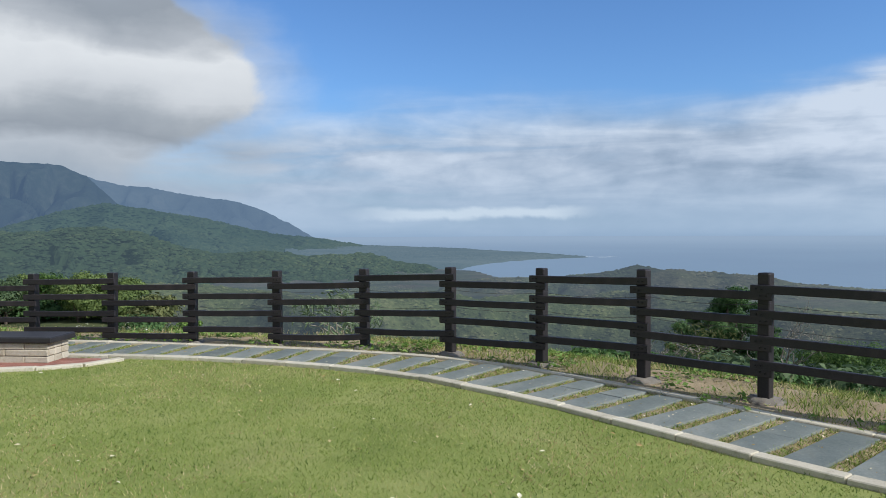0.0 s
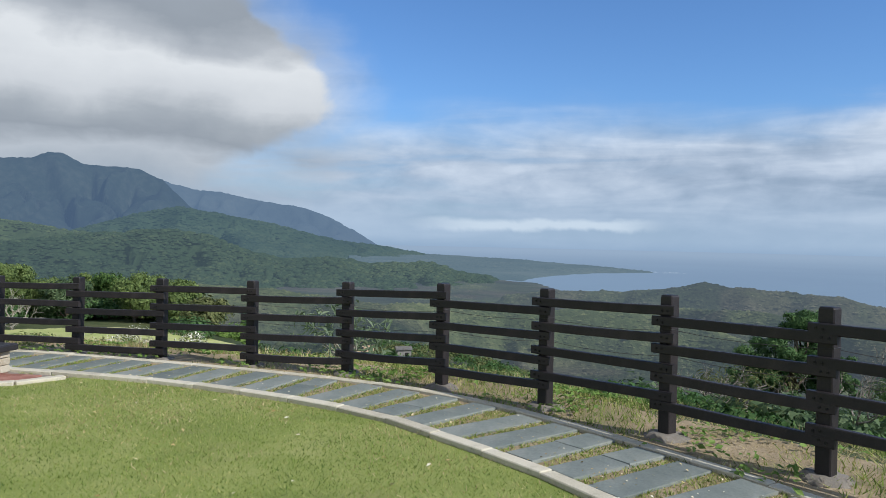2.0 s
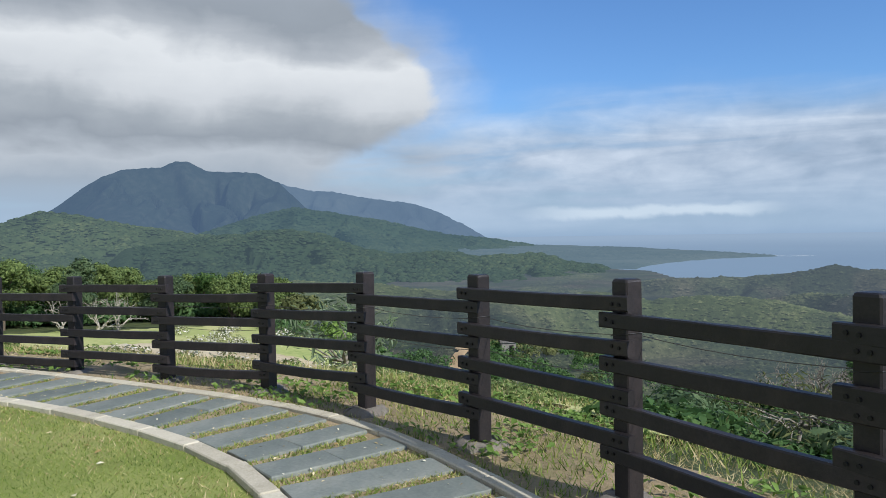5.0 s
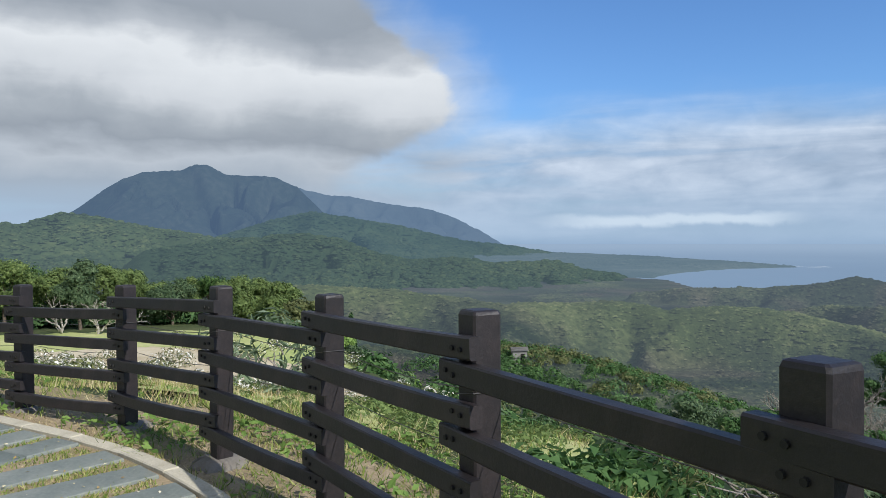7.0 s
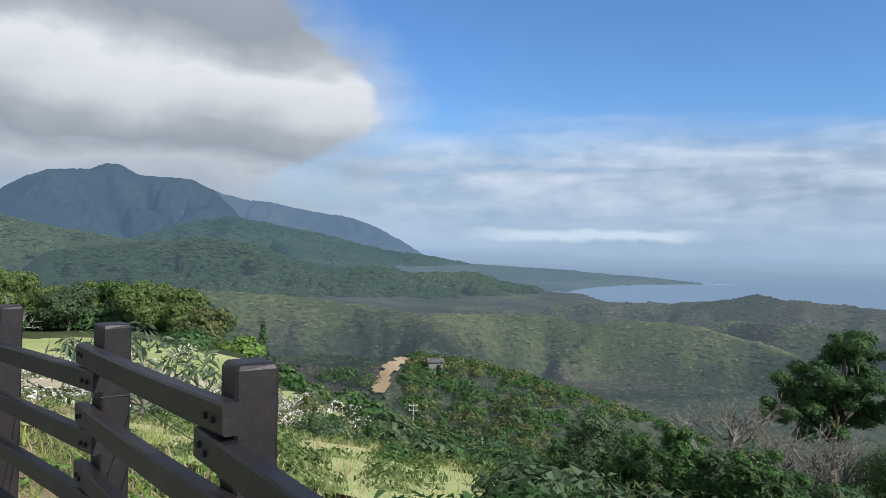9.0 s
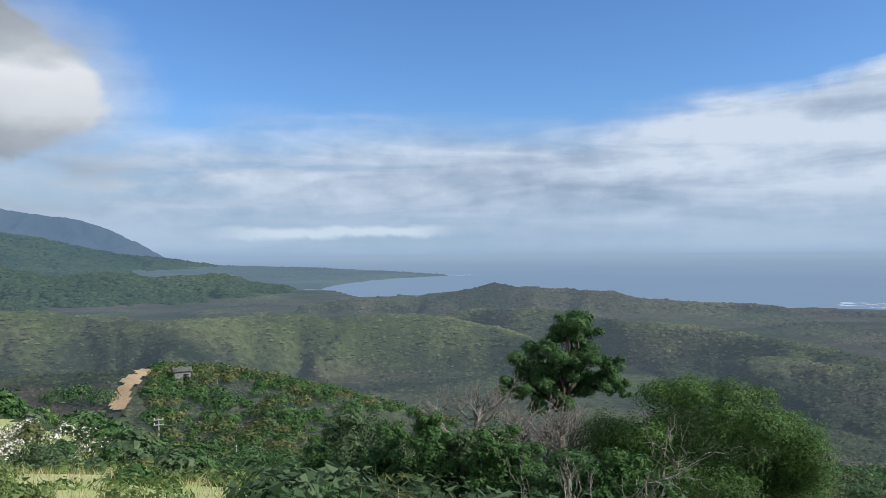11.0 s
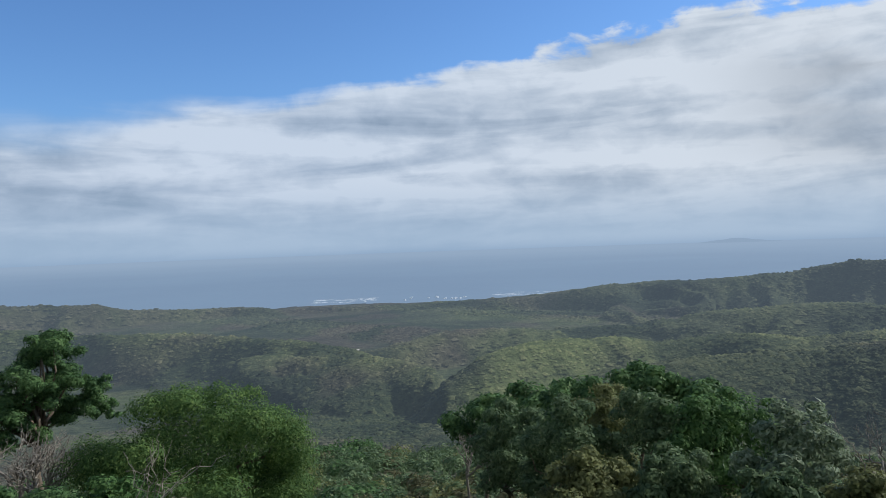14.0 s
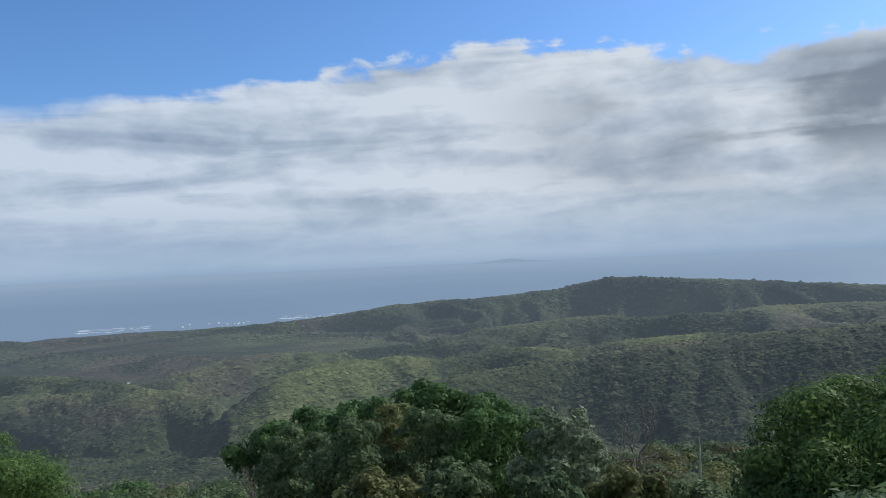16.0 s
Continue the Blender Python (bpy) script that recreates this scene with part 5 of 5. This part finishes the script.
bare_tree("leafless pale tree beside the silvery one", 75.5, 29, -3.9, 3.6, 96, depth=6, radius=0.06)
bare_tree("leafless pale tree low on the slope", 79, 24, -4.6, 2.6, 97, lean=(-0.8, 0, 0.4), depth=5, radius=0.05)
bare_tree("small leafless shrub tree in brown scrub", 46.5, 33, -6.6, 2.4, 98, depth=5, radius=0.05)

# row of trees behind the meadow
row = np.random.default_rng(5)
for i, h in enumerate(np.linspace(-56, -31.5, 17)):
    r = 70 + row.uniform(-5, 6)
    top = 1.5 + r * math.tan(radians(np.interp(h, (-56, -48, -45, -41, -33, -31), (-1.4, -1.6, -1.9, -2.7, -3.0, -4.0)) + row.uniform(-0.35, 0.3)))
    tree("tree", "green tree in a row behind the meadow", h, r, top, row.uniform(4.2, 5.6), 4.6, 9000, 0.13, ("haze", "bush", "haze", "big")[(i * 7) % 4] if i % 3 else "haze", 110 + i,
         lumps=13, group="meadow trees", bark="white_bark" if i in (5, 6, 9) else "bark", trunk=0.16, fat=0.26)
for i, (h, r, top) in enumerate(((-44.2, 63, -2.6), (-42.9, 64, -2.4), (-46.5, 65, -2.7))):
    bare_tree("slim pale-barked tree at the meadow's edge", h, r, top, 3.6, 140 + i, "white_bark", depth=4, radius=0.08)
for i, (h, r, top, m) in enumerate(((-29.6, 60, -3.6, "olive"), (-27.5, 62, -6.0, "lime"), (-25.4, 60, -7.4, "bush"), (-31.5, 58, -4.6, "dark"), (-23.4, 50, -7.2, "lime"))):
    tree("tree", "small bushy tree on the meadow's far bank", h, r, top, 4.4, 4.0, 3000, 0.18, m, 150 + i, lumps=13, group="bank trees", fat=0.27)
tree("cypress", "narrow dark conifer on the bank", -25.9, 92, -8.6, 1.7, 5.0, 1500, 0.22, "dark", 160, trunk=0.1, limbs=4,
     shape=[(0, 0, -1.9 + 0.85 * k, 0.85 - 0.13 * k, 0.8) for k in range(6)])
# shrubs just outside the fence
tree("pale_shrub", "shrub with pale stems and long pale green leaves", 0, 0, 0.55, 2.1, 1.5, 420, 0.10, "silver", 170, lumps=14, bark="grey_bark", trunk=0.04, category="shrub",
     place=(-2.45, 14.85), fat=0.22, slim=0.22, limbs=14)
tree("pale_shrub", "shrub with bare stems and small olive leaves", 0, 0, 0.45, 1.1, 0.7, 420, 0.035, "olive", 171, lumps=12, bark="grey_bark", trunk=0.02, category="shrub",
     place=(3.3, 10.35), fat=0.16, slim=0.2, limbs=12)
bare_tree("leafless twiggy shrub outside the fence", 0, 0, 0.3, 1.3, 173, depth=5, place=(4.3, 10.2), radius=0.014)


# ------------------------------------------------------------------ thickets, meadow, grass
def thicket(name, label, material, draw, count, wide, leaves, leaf, seed, tall=0.7, category="bushes", avoid=None):
    """A mass of leafy bushes over the slope, as one object."""
    g = np.random.default_rng(seed)
    h, r = draw(g, count)
    x, y = EYE[0] + r * np.sin(np.radians(h)), EYE[1] + r * np.cos(np.radians(h))
    s = outside(x, y)
    ok = s > 1.6
    if avoid is not None:
        ok &= ~avoid(x, y, h, r)
    x, y, r, s = x[ok], y[ok], r[ok], s[ok]
    z = ground_z(x, y)
    w = wide(r, s, g) * g.uniform(0.6, 1.3, len(x))
    lumps = np.column_stack([x, y, z + w * tall * 0.35, w, w * tall])
    k = len(x) * leaves
    pick = np.repeat(np.arange(len(x)), leaves)
    d = g.normal(0, 1, (k, 3))
    d[:, 2] = np.abs(d[:, 2]) - 0.15
    d /= np.linalg.norm(d, axis=1)[:, None]
    rip = 1 + 0.3 * np.sin(d[:, :1] * 5 + pick[:, None] * 1.7) * np.cos(d[:, 1:2] * 6 + pick[:, None])
    c = lumps[pick, :3] + d * (0.6 + 0.45 * np.sqrt(g.random((k, 1)))) * rip * lumps[pick][:, [3, 3, 4]]
    size = leaf * (lumps[pick, 3:4] / lumps[:, 3].mean()) ** 0.5
    v, q = leaf_cloud(c, d, size, g, 0.55)
    return tagged(new(name, mesh_of(name, v, q, M[material])), label, category, kind="stuff")


def open_bank(x, y, h, r):
    """The grassy meadow and track to the west."""
    return (h < -7) & (r > 8) & (r < np.minimum(bank_edge(h), 72) + 1.5) & (h > -75)


def belt(h0, h1, r0, r1, scale, bias, seed):
    return patchy(h0, h1, r0, r1, scale, bias, seed)


thicket("thicket", "dense green bushes covering the slope", "bush", belt(-24, 104, 24, 125, 9, -0.2, 201), 560, lambda r, s, g: 0.6 + r * 0.012, 260, 0.19, 301, avoid=open_bank)
thicket("thicket", "bright green climbers over the slope", "vine", belt(-26, 30, 26, 120, 11, -0.05, 202), 380, lambda r, s, g: 0.6 + r * 0.012, 260, 0.19, 302, avoid=open_bank)
thicket("thicket", "dry brown and olive scrub on the slope", "rust", belt(26, 104, 24, 110, 10, 0.0, 203), 280, lambda r, s, g: 0.5 + r * 0.011, 240, 0.18, 303)
thicket("thicket", "dense low scrub between the slope trees", "bush", belt(26, 104, 13, 46, 6, -1.2, 211), 300, lambda r, s, g: 0.55 + r * 0.014, 260, 0.13, 311)
thicket("thicket", "mixed olive scrub below the slope trees", "olive", belt(27, 104, 16, 70, 8, -0.6, 210), 330, lambda r, s, g: 0.5 + r * 0.012, 240, 0.16, 310)
thicket("thicket", "olive scrub on the slope", "olive", belt(-24, 104, 22, 120, 8, 0.1, 204), 260, lambda r, s, g: 0.5 + r * 0.012, 240, 0.18, 304, avoid=open_bank)
thicket("thicket", "dark green bushes in the hollow", "dark", belt(-22, 40, 45, 140, 14, 0.0, 205), 260, lambda r, s, g: 0.8 + r * 0.011, 240, 0.24, 305, avoid=open_bank)
thicket("thicket", "dark undergrowth beneath the meadow trees", "dark", belt(-60, -29, 70, 84, 9, -1.2, 217), 210, lambda r, s, g: 1.5 + 0 * r, 420, 0.16, 317, tall=0.8)
thicket("low_shrubs", "low mixed shrubs below the fence", "bush", belt(-7, 104, 3.5, 24, 3, -0.1, 206), 260, lambda r, s, g: 0.22 + np.clip(s, 0, 12) * 0.045, 150, 0.075, 306)
thicket("low_shrubs", "low bright green weeds below the fence", "vine", belt(-16, 104, 3.0, 16, 2.5, 0.05, 207), 190, lambda r, s, g: 0.16 + np.clip(s, 0, 12) * 0.03, 130, 0.06, 307, tall=0.5)
thicket("low_shrubs", "pale green scrub below the fence", "haze", belt(-62, 4, 5, 30, 3, 0.1, 208), 190, lambda r, s, g: 0.16 + np.clip(s, 0, 12) * 0.022, 140, 0.035, 308, tall=0.5)
thicket("flowering_shrubs", "low shrubs dotted with white flowers", "petal", belt(-50, -9, 14, 60, 4, 0.05, 209), 300, lambda r, s, g: 0.40 + r * 0.006, 64, 0.075, 309, avoid=lambda x, y, h, r: ~open_bank(x, y, h, r))
thicket("flowering_shrubs", "grey-green shrubs under white flowers", "olive", belt(-50, -9, 14, 60, 4, 0.05, 209), 300, lambda r, s, g: 0.38 + r * 0.006, 160, 0.06, 309, avoid=lambda x, y, h, r: ~open_bank(x, y, h, r))
thicket("thicket", "mixed scrub filling the hollow", "bush", belt(26, 66, 55, 120, 9, -1.0, 214), 420, lambda r, s, g: 0.5 + r * 0.011, 130, 0.24, 314)
thicket("low_shrubs", "low brown and olive scrub at the slope's top", "rust", belt(28, 62, 7, 22, 3, -1.2, 212), 170, lambda r, s, g: 0.4 + r * 0.016, 220, 0.085, 312)
thicket("low_shrubs", "low green scrub at the slope's top", "bush", belt(28, 62, 7, 22, 3, -1.2, 213), 200, lambda r, s, g: 0.4 + r * 0.018, 220, 0.085, 313)
thicket("thicket", "olive-green leafy trees over the near spur", "olive", belt(-15, 8, 90, 152, 12, 0.0, 216), 260, lambda r, s, g: 0.5 + r * 0.008, 150, 0.24, 316)
thicket("thicket", "bright leafy trees over the near spur", "vine", belt(-15, 8, 104, 152, 12, -0.3, 215), 300, lambda r, s, g: 0.5 + r * 0.008, 150, 0.26, 315)
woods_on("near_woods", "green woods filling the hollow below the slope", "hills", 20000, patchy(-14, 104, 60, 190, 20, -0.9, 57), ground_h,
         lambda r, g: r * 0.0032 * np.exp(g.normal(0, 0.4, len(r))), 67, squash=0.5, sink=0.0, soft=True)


def draped(name, label, category, rim, lift, material, cell):
    """A patch of ground cover laid over the land inside a rim of headings and distances."""
    pts = np.array([at_bearing(h, r) for h, r in rim])
    (x0, y0), (x1, y1) = pts.min(0), pts.max(0)
    gx, gy = np.arange(x0, x1 + cell, cell), np.arange(y0, y1 + cell, cell)
    xx, yy = np.meshgrid(gx, gy, indexing="ij")
    inside = np.zeros(xx.shape, dtype=bool)
    jx, jy = xx + lattice(xx * 0.5, yy * 0.5, 71) * cell * 1.5, yy + lattice(xx * 0.5, yy * 0.5, 72) * cell * 1.5
    for (ax, ay), (bx, by) in zip(pts, np.roll(pts, -1, axis=0)):
        inside ^= ((ay > jy) != (by > jy)) & (jx < (bx - ax) * (jy - ay) / (by - ay + 1e-12) + ax)
    inside &= outside(xx, yy) > 1.3
    zz = ground_z(xx, yy) + lift
    i, j = np.nonzero(inside[:-1, :-1] & inside[1:, 1:])
    m = len(gy)
    q = np.stack([i * m + j, (i + 1) * m + j, (i + 1) * m + j + 1, i * m + j + 1], -1)
    used, flat_q = np.unique(q, return_inverse=True)
    v = np.stack([xx.ravel(), yy.ravel(), zz.ravel()], -1)[used]
    return tagged(new(name, mesh_of(name, v, flat_q.reshape(-1, 4), material, True)), label, category, kind="structure")


draped("meadow", "sunlit green meadow on the bank", "meadow", [(-80, 16), (-72, 9), (-60, 5), (-45, 3), (-30, 2), (-9, 2), (-9, 9), (-10, 16), (-12, 22.5), (-16, 28.5), (-20, 37), (-24, 43), (-27, 56), (-36, 63), (-50, 66), (-72, 66)], 0.03, M["meadow"], 0.6)
draped("dirt_track", "pale sandy track across the meadow", "track", [(-72, 42), (-52, 40), (-44, 39), (-38, 38), (-33, 35), (-29.5, 32), (-26, 30), (-23, 27), (-20, 25), (-18.5, 27), (-21.5, 33), (-26, 39), (-30.5, 43.5), (-36, 49.5), (-43, 52), (-52, 52), (-72, 54)], 0.13, M["sand"], 0.45)
draped("bare_earth", "orange bare earth cut into the hillside", "bare earth", [(-17.6, 128), (-16.6, 126), (-16.0, 134), (-15, 141), (-13.4, 146), (-13.2, 150), (-15.2, 149), (-16.6, 141), (-17.4, 135)], 0.5, M["earth"], 0.6)


def grass(name, label, material, count, x0, x1, y0, y1, keep, tall, seed, lift=0.0, wide=0.0035, lean=0.5):
    """Single blades over a stretch of ground."""
    g = np.random.default_rng(seed)
    x, y = g.uniform(x0, x1, count), g.uniform(y0, y1, count)
    ok = keep(x, y, g)
    x, y = x[ok], y[ok]
    z = np.where(outside(x, y) > 0.3, ground_z(x, y), 0.0) + lift
    a = g.uniform(0, 2 * np.pi, len(x))
    hgt = tall * g.uniform(0.5, 1.4, len(x))
    lx, ly = g.normal(0, lean, len(x)) * hgt, g.normal(0, lean, len(x)) * hgt
    w = wide * g.uniform(0.7, 1.4, len(x))
    v = np.stack([np.stack([x - np.cos(a) * w, y - np.sin(a) * w, z - 0.004], -1), np.stack([x + np.cos(a) * w, y + np.sin(a) * w, z - 0.004], -1),
                  np.stack([x + lx, y + ly, z + hgt], -1)], 1)
    return tagged(new(name, mesh_of(name, v.reshape(-1, 3), np.arange(len(x) * 3).reshape(-1, 3), M[material])), label, "grass", kind="stuff")


def off_line(x, y, line):
    d = np.full(x.shape, 1e9)
    for p in line[::2]:
        d = np.minimum(d, (x - p[0]) ** 2 + (y - p[1]) ** 2)
    return np.sqrt(d)


def on_lawn(x, y, g):
    poly = np.array(lawn_edge)
    ins = np.zeros(x.shape, dtype=bool)
    for (ax, ay), (bx, by) in zip(poly, np.roll(poly, -1, axis=0)):
        ins ^= ((ay > y) != (by > y)) & (x < (bx - ax) * (y - ay) / (by - ay + 1e-12) + ax)
    return ins & (off_line(x, y, inner) > 0.06)


grass("lawn_grass", "short mown grass blades", "blade", 150000, -7.0, 4.0, 3.6, 9.7, on_lawn, 0.019, 401, wide=0.0034, lean=1.0)
grass("lawn_grass", "short mown grass blades further off", "blade", 60000, -10.0, 9.0, -4.0, 9.7, lambda x, y, g: on_lawn(x, y, g) & ~((x > -7) & (x < 4) & (y > 3.6)), 0.032, 409, wide=0.006, lean=0.7)
grass("lawn_grass", "dry blades among the mown grass", "straw", 46000, -7.0, 4.0, 3.6, 9.7, lambda x, y, g: on_lawn(x, y, g) & (fbm(x * 0.9, y * 0.9, 77) + g.uniform(-0.3, 0.3, len(x)) > 0.12),
      0.026, 402, wide=0.004, lean=0.9)


def in_path(x, y, g):
    return (off_line(x, y, inner) < 1.25) & (off_line(x, y, outer) < 1.25) & ~on_lawn(x, y, g) & (outside(x, y) < -0.45) & (off_line(x, y, inner) > 0.07) & (off_line(x, y, outer) > 0.07)


slab_mid = np.array([p + u * 0.55 for p, u, w in GAPS])
slab_way = np.array([u for p, u, w in GAPS])


def in_gap(x, y, g):
    """Between the slabs."""
    ok = in_path(x, y, g)
    best = np.full(x.shape, 1e9)
    for c, u in zip(slab_mid, slab_way):
        along = (x - c[0]) * u[0] + (y - c[1]) * u[1]
        across = np.abs(-(x - c[0]) * u[1] + (y - c[1]) * u[0])
        best = np.where(np.abs(along) < 0.75, np.minimum(best, across), best)
    return ok & (best > 0.142 - 0.03 * g.random(len(x)))


grass("path_weeds", "short weeds between the slabs", "blade", 230000, -8, 4.5, 5.0, 11.2, lambda x, y, g: in_gap(x, y, g) & (fbm(x * 2, y * 2, 78) + g.uniform(-0.4, 0.4, len(x)) > -0.5), 0.026, 403, lift=0.004, wide=0.005, lean=0.8)
grass("path_weeds", "dry grass and straw between the slabs", "straw", 150000, -8, 4.5, 5.0, 11.2, lambda x, y, g: in_gap(x, y, g) & (fbm(x * 2, y * 2, 79) + g.uniform(-0.4, 0.4, len(x)) > -0.05), 0.018, 404, lift=0.004, wide=0.005, lean=1.6)
near_fence = lambda x, y: (outside(x, y) > -0.62) & (off_line(x, y, outer) > 0.07) & ~((off_line(x, y, outer) < 1.3) & (off_line(x, y, inner) < 1.1))
grass("verge_grass", "patchy green grass under the fence", "blade", 120000, -9, 6.5, 4.5, 14, lambda x, y, g: near_fence(x, y) & (outside(x, y) < 2.5) & (fbm(x * 1.1, y * 1.1, 80) + g.uniform(-0.3, 0.3, len(x)) > 0.02), 0.06, 405, wide=0.005, lean=0.6)
grass("verge_grass", "dry straw lying under the fence", "straw", 120000, -9, 6.5, 4.5, 14, lambda x, y, g: near_fence(x, y) & (outside(x, y) < 3.0) & (fbm(x * 1.1, y * 1.1, 81) + g.uniform(-0.4, 0.4, len(x)) > 0.0), 0.03, 406, wide=0.003, lean=1.6)
grass("tall_dry_grass", "tall dry grass tufts outside the fence", "straw", 60000, -14, 8, 5.5, 22, lambda x, y, g: (outside(x, y) > 0.7) & (outside(x, y) < 9) & (fbm(x * 0.8, y * 0.8, 82) + g.uniform(-0.15, 0.15, len(x)) + 0.35 * (x < 1) > 0.2), 0.11, 407, wide=0.005, lean=0.5)
grass("tall_green_grass", "tall green grass tufts outside the fence", "blade", 34000, -12, 8, 5.5, 24, lambda x, y, g: (outside(x, y) > 0.7) & (outside(x, y) < 12) & (fbm(x * 0.7, y * 0.7, 83) + g.uniform(-0.15, 0.15, len(x)) > 0.14), 0.10, 408, wide=0.007, lean=0.4)


def scattered(name, label, category, material, count, keep, size, seed, x0=-7, x1=4, y0=3.6, y1=9.7, lift=0.02, tilt=0.25):
    g = np.random.default_rng(seed)
    x, y = g.uniform(x0, x1, count), g.uniform(y0, y1, count)
    ok = keep(x, y, g)
    c = np.column_stack([x[ok], y[ok], np.where(outside(x[ok], y[ok]) > 0.3, ground_z(x[ok], y[ok]), 0.0) + lift])
    up = np.tile(np.array([[0, 0, 1.0]]), (len(c), 1)) + g.normal(0, tilt, (len(c), 3))
    v, q = leaf_cloud(c, up * 3, size, g, 0.6, True)
    return tagged(new(name, mesh_of(name, v, q, M[material])), label, category, kind="stuff")


scattered("fallen_leaves", "dry and pale leaves lying on the lawn", "leaves", "litter", 190, on_lawn, 0.022, 501)
scattered("fallen_leaves", "small leaves and crumbs on the path", "leaves", "litter", 2600, in_path, 0.012, 502, y0=5, y1=11.2, lift=0.034)
scattered("ground_weeds", "low leafy weeds along the fence foot", "weeds", "lime", 34000, lambda x, y, g: near_fence(x, y) & (outside(x, y) < 1.6) & (fbm(x * 1.5, y * 1.5, 84) + g.uniform(-0.1, 0.1, len(x)) > 0.12), 0.032, 503,
          x0=-9, x1=6.5, y0=4.5, y1=13, lift=0.05, tilt=0.4)


# ------------------------------------------------------------------ poles, sheds, town
def pole_mesh(tall, r0=0.13, r1=0.08):
    return mesh_of("shaft", *tube([(0, 0, -0.5), (0, 0, tall / 2), (0, 0, tall)], (r0, (r0 + r1) / 2, r1), 8), M["pole"], True)


def utility_pole(label, h, r, tall, arms=True, thick=0.11):
    x, y = at_bearing(h, r)
    z = float(ground_z(np.array([x]), np.array([y]))[0])
    base = tagged(new("utility_pole"), label, "utility pole")
    base.matrix_basis = pose(x, y, z, 0, 0, -h)
    part("shaft", pole_mesh(tall, thick, thick * 0.65), base)
    if arms:
        for k in range(2):
            part("crossarm", box("crossarm", (1.5, 0.12, 0.12), M["pole"], 0.01), base, m=pose(0, -0.12, tall - 0.3 - k * 0.75))
            for sx in (-0.6, 0.6):
                part("insulator", box("insulator", (0.1, 0.1, 0.2), M["white"], 0.02), base, m=pose(sx, -0.12, tall - 0.14 - k * 0.75))
    return base


utility_pole("pale concrete utility pole standing among bushes", -14.3, 118, 4.4)
utility_pole("short pale post among the bushes", -8.9, 106, 2.6, False)
utility_pole("slim pale utility pole below the slope trees", 80.3, 46, 4.6, False, 0.06)


def small_house(label, h, r, size, wall, roof, name="shed", lift=0.0):
    x, y = at_bearing(h, r)
    z = float(ground_z(np.array([x]), np.array([y]))[0]) + lift
    base = tagged(new(name), label, "building")
    base.matrix_basis = pose(x, y, z, 0, 0, -h + 12)
    w, d_, t = size
    part("wall", box("wall", (w, d_, t + 0.6), M[wall], 0.03), base, m=pose(0, 0, t / 2 - 0.3))
    bm = bmesh.new()
    pts = [(-w / 2 - 0.25, -d_ / 2 - 0.3, 0), (w / 2 + 0.25, -d_ / 2 - 0.3, 0), (w / 2 + 0.25, 0, t * 0.28), (-w / 2 - 0.25, 0, t * 0.28),
           (-w / 2 - 0.25, d_ / 2 + 0.3, 0), (w / 2 + 0.25, d_ / 2 + 0.3, 0)]
    vs = [bm.verts.new(p) for p in pts]
    for f in ((0, 1, 2, 3), (3, 2, 5, 4)):
        bm.faces.new([vs[k] for k in f])
    bmesh.ops.solidify(bm, geom=bm.faces[:], thickness=0.12)
    part("roof", from_bm("roof", bm, M[roof]), base, m=pose(0, 0, t + 0.06))
    part("doorway", box("doorway", (0.9, 0.06, min(2.0, t * 0.8)), M["bolt"], 0.01), base, m=pose(w * 0.2, -d_ / 2 - 0.02, min(2.0, t * 0.8) / 2))
    return base


small_house("grey-roofed shed above the orange earth", -12.7, 140, (2.8, 1.8, 2.3), "roof", "roof")
small_house("pale low house on the far hill", 13.0, 560, (5, 3, 1.7), "white", "roof", "house", 0.4)
small_house("tiny white house across the valley", 38.3, 300, (0.7, 0.7, 1.1), "white", "white", "house", 0.9)


def town(name, label, heads_, r_of, count, seed, height):
    """Far pale buildings along the shore, as one mass."""
    g = np.random.default_rng(seed)
    vs, fs = [], []
    cube = np.array([(x, y, z) for x in (-0.5, 0.5) for y in (-0.5, 0.5) for z in (-0.5, 1)])
    quad = np.array([(0, 1, 3, 2), (4, 6, 7, 5), (0, 4, 5, 1), (2, 3, 7, 6), (1, 5, 7, 3), (0, 2, 6, 4)])
    for i in range(count):
        h = g.uniform(*heads_)
        r = r_of(h) + g.uniform(-12, 25)
        x, y = at_bearing(h, r)
        vs.append(cube * np.array([g.uniform(0.8, 2.4), g.uniform(1, 2), g.uniform(0.4, 0.9)]) + np.array([x, y, height]))
        fs.append(quad + i * 8)
    return tagged(new(name, mesh_of(name, np.concatenate(vs), np.concatenate(fs), M["foam"])), label, "buildings", kind="stuff")


town("shore_village", "pale village buildings along the far shore", (41, 47.0), lambda h: 715, 16, 601, SEA + 0.5)
town("bay_village", "pale buildings beside the bay", (-5.0, -1.8), lambda h: 1085.0, 16, 602, SEA + 2.0)


def surf(name, label, h0, h1, r, seed):
    """Broken lines of foam lying on the sea."""
    g = np.random.default_rng(seed)
    vs, fs = [], []
    for i in range(46):
        h, rr = g.uniform(h0, h1), r + g.normal(0, 14)
        a, w = g.uniform(0.1, 0.5), g.uniform(0.6, 3.0)
        for hh, dd in ((h - a, 0), (h, w), (h + a, 0), (h, -w)):
            vs.append((*at_bearing(hh, rr + dd), SEA + 0.12 + i * 0.004))
        fs.append([i * 4 + k for k in range(4)])
    return tagged(new(name, mesh_of(name, vs, np.array(fs), M["foam"])), label, "surf", kind="stuff")


surf("surf", "white surf breaking off the shore", 35, 40, 735, 701)
surf("surf", "white surf breaking along the reef", 49, 55, 745, 702)
surf("surf", "white surf round the headland", 5.5, 9.5, 1390, 703)
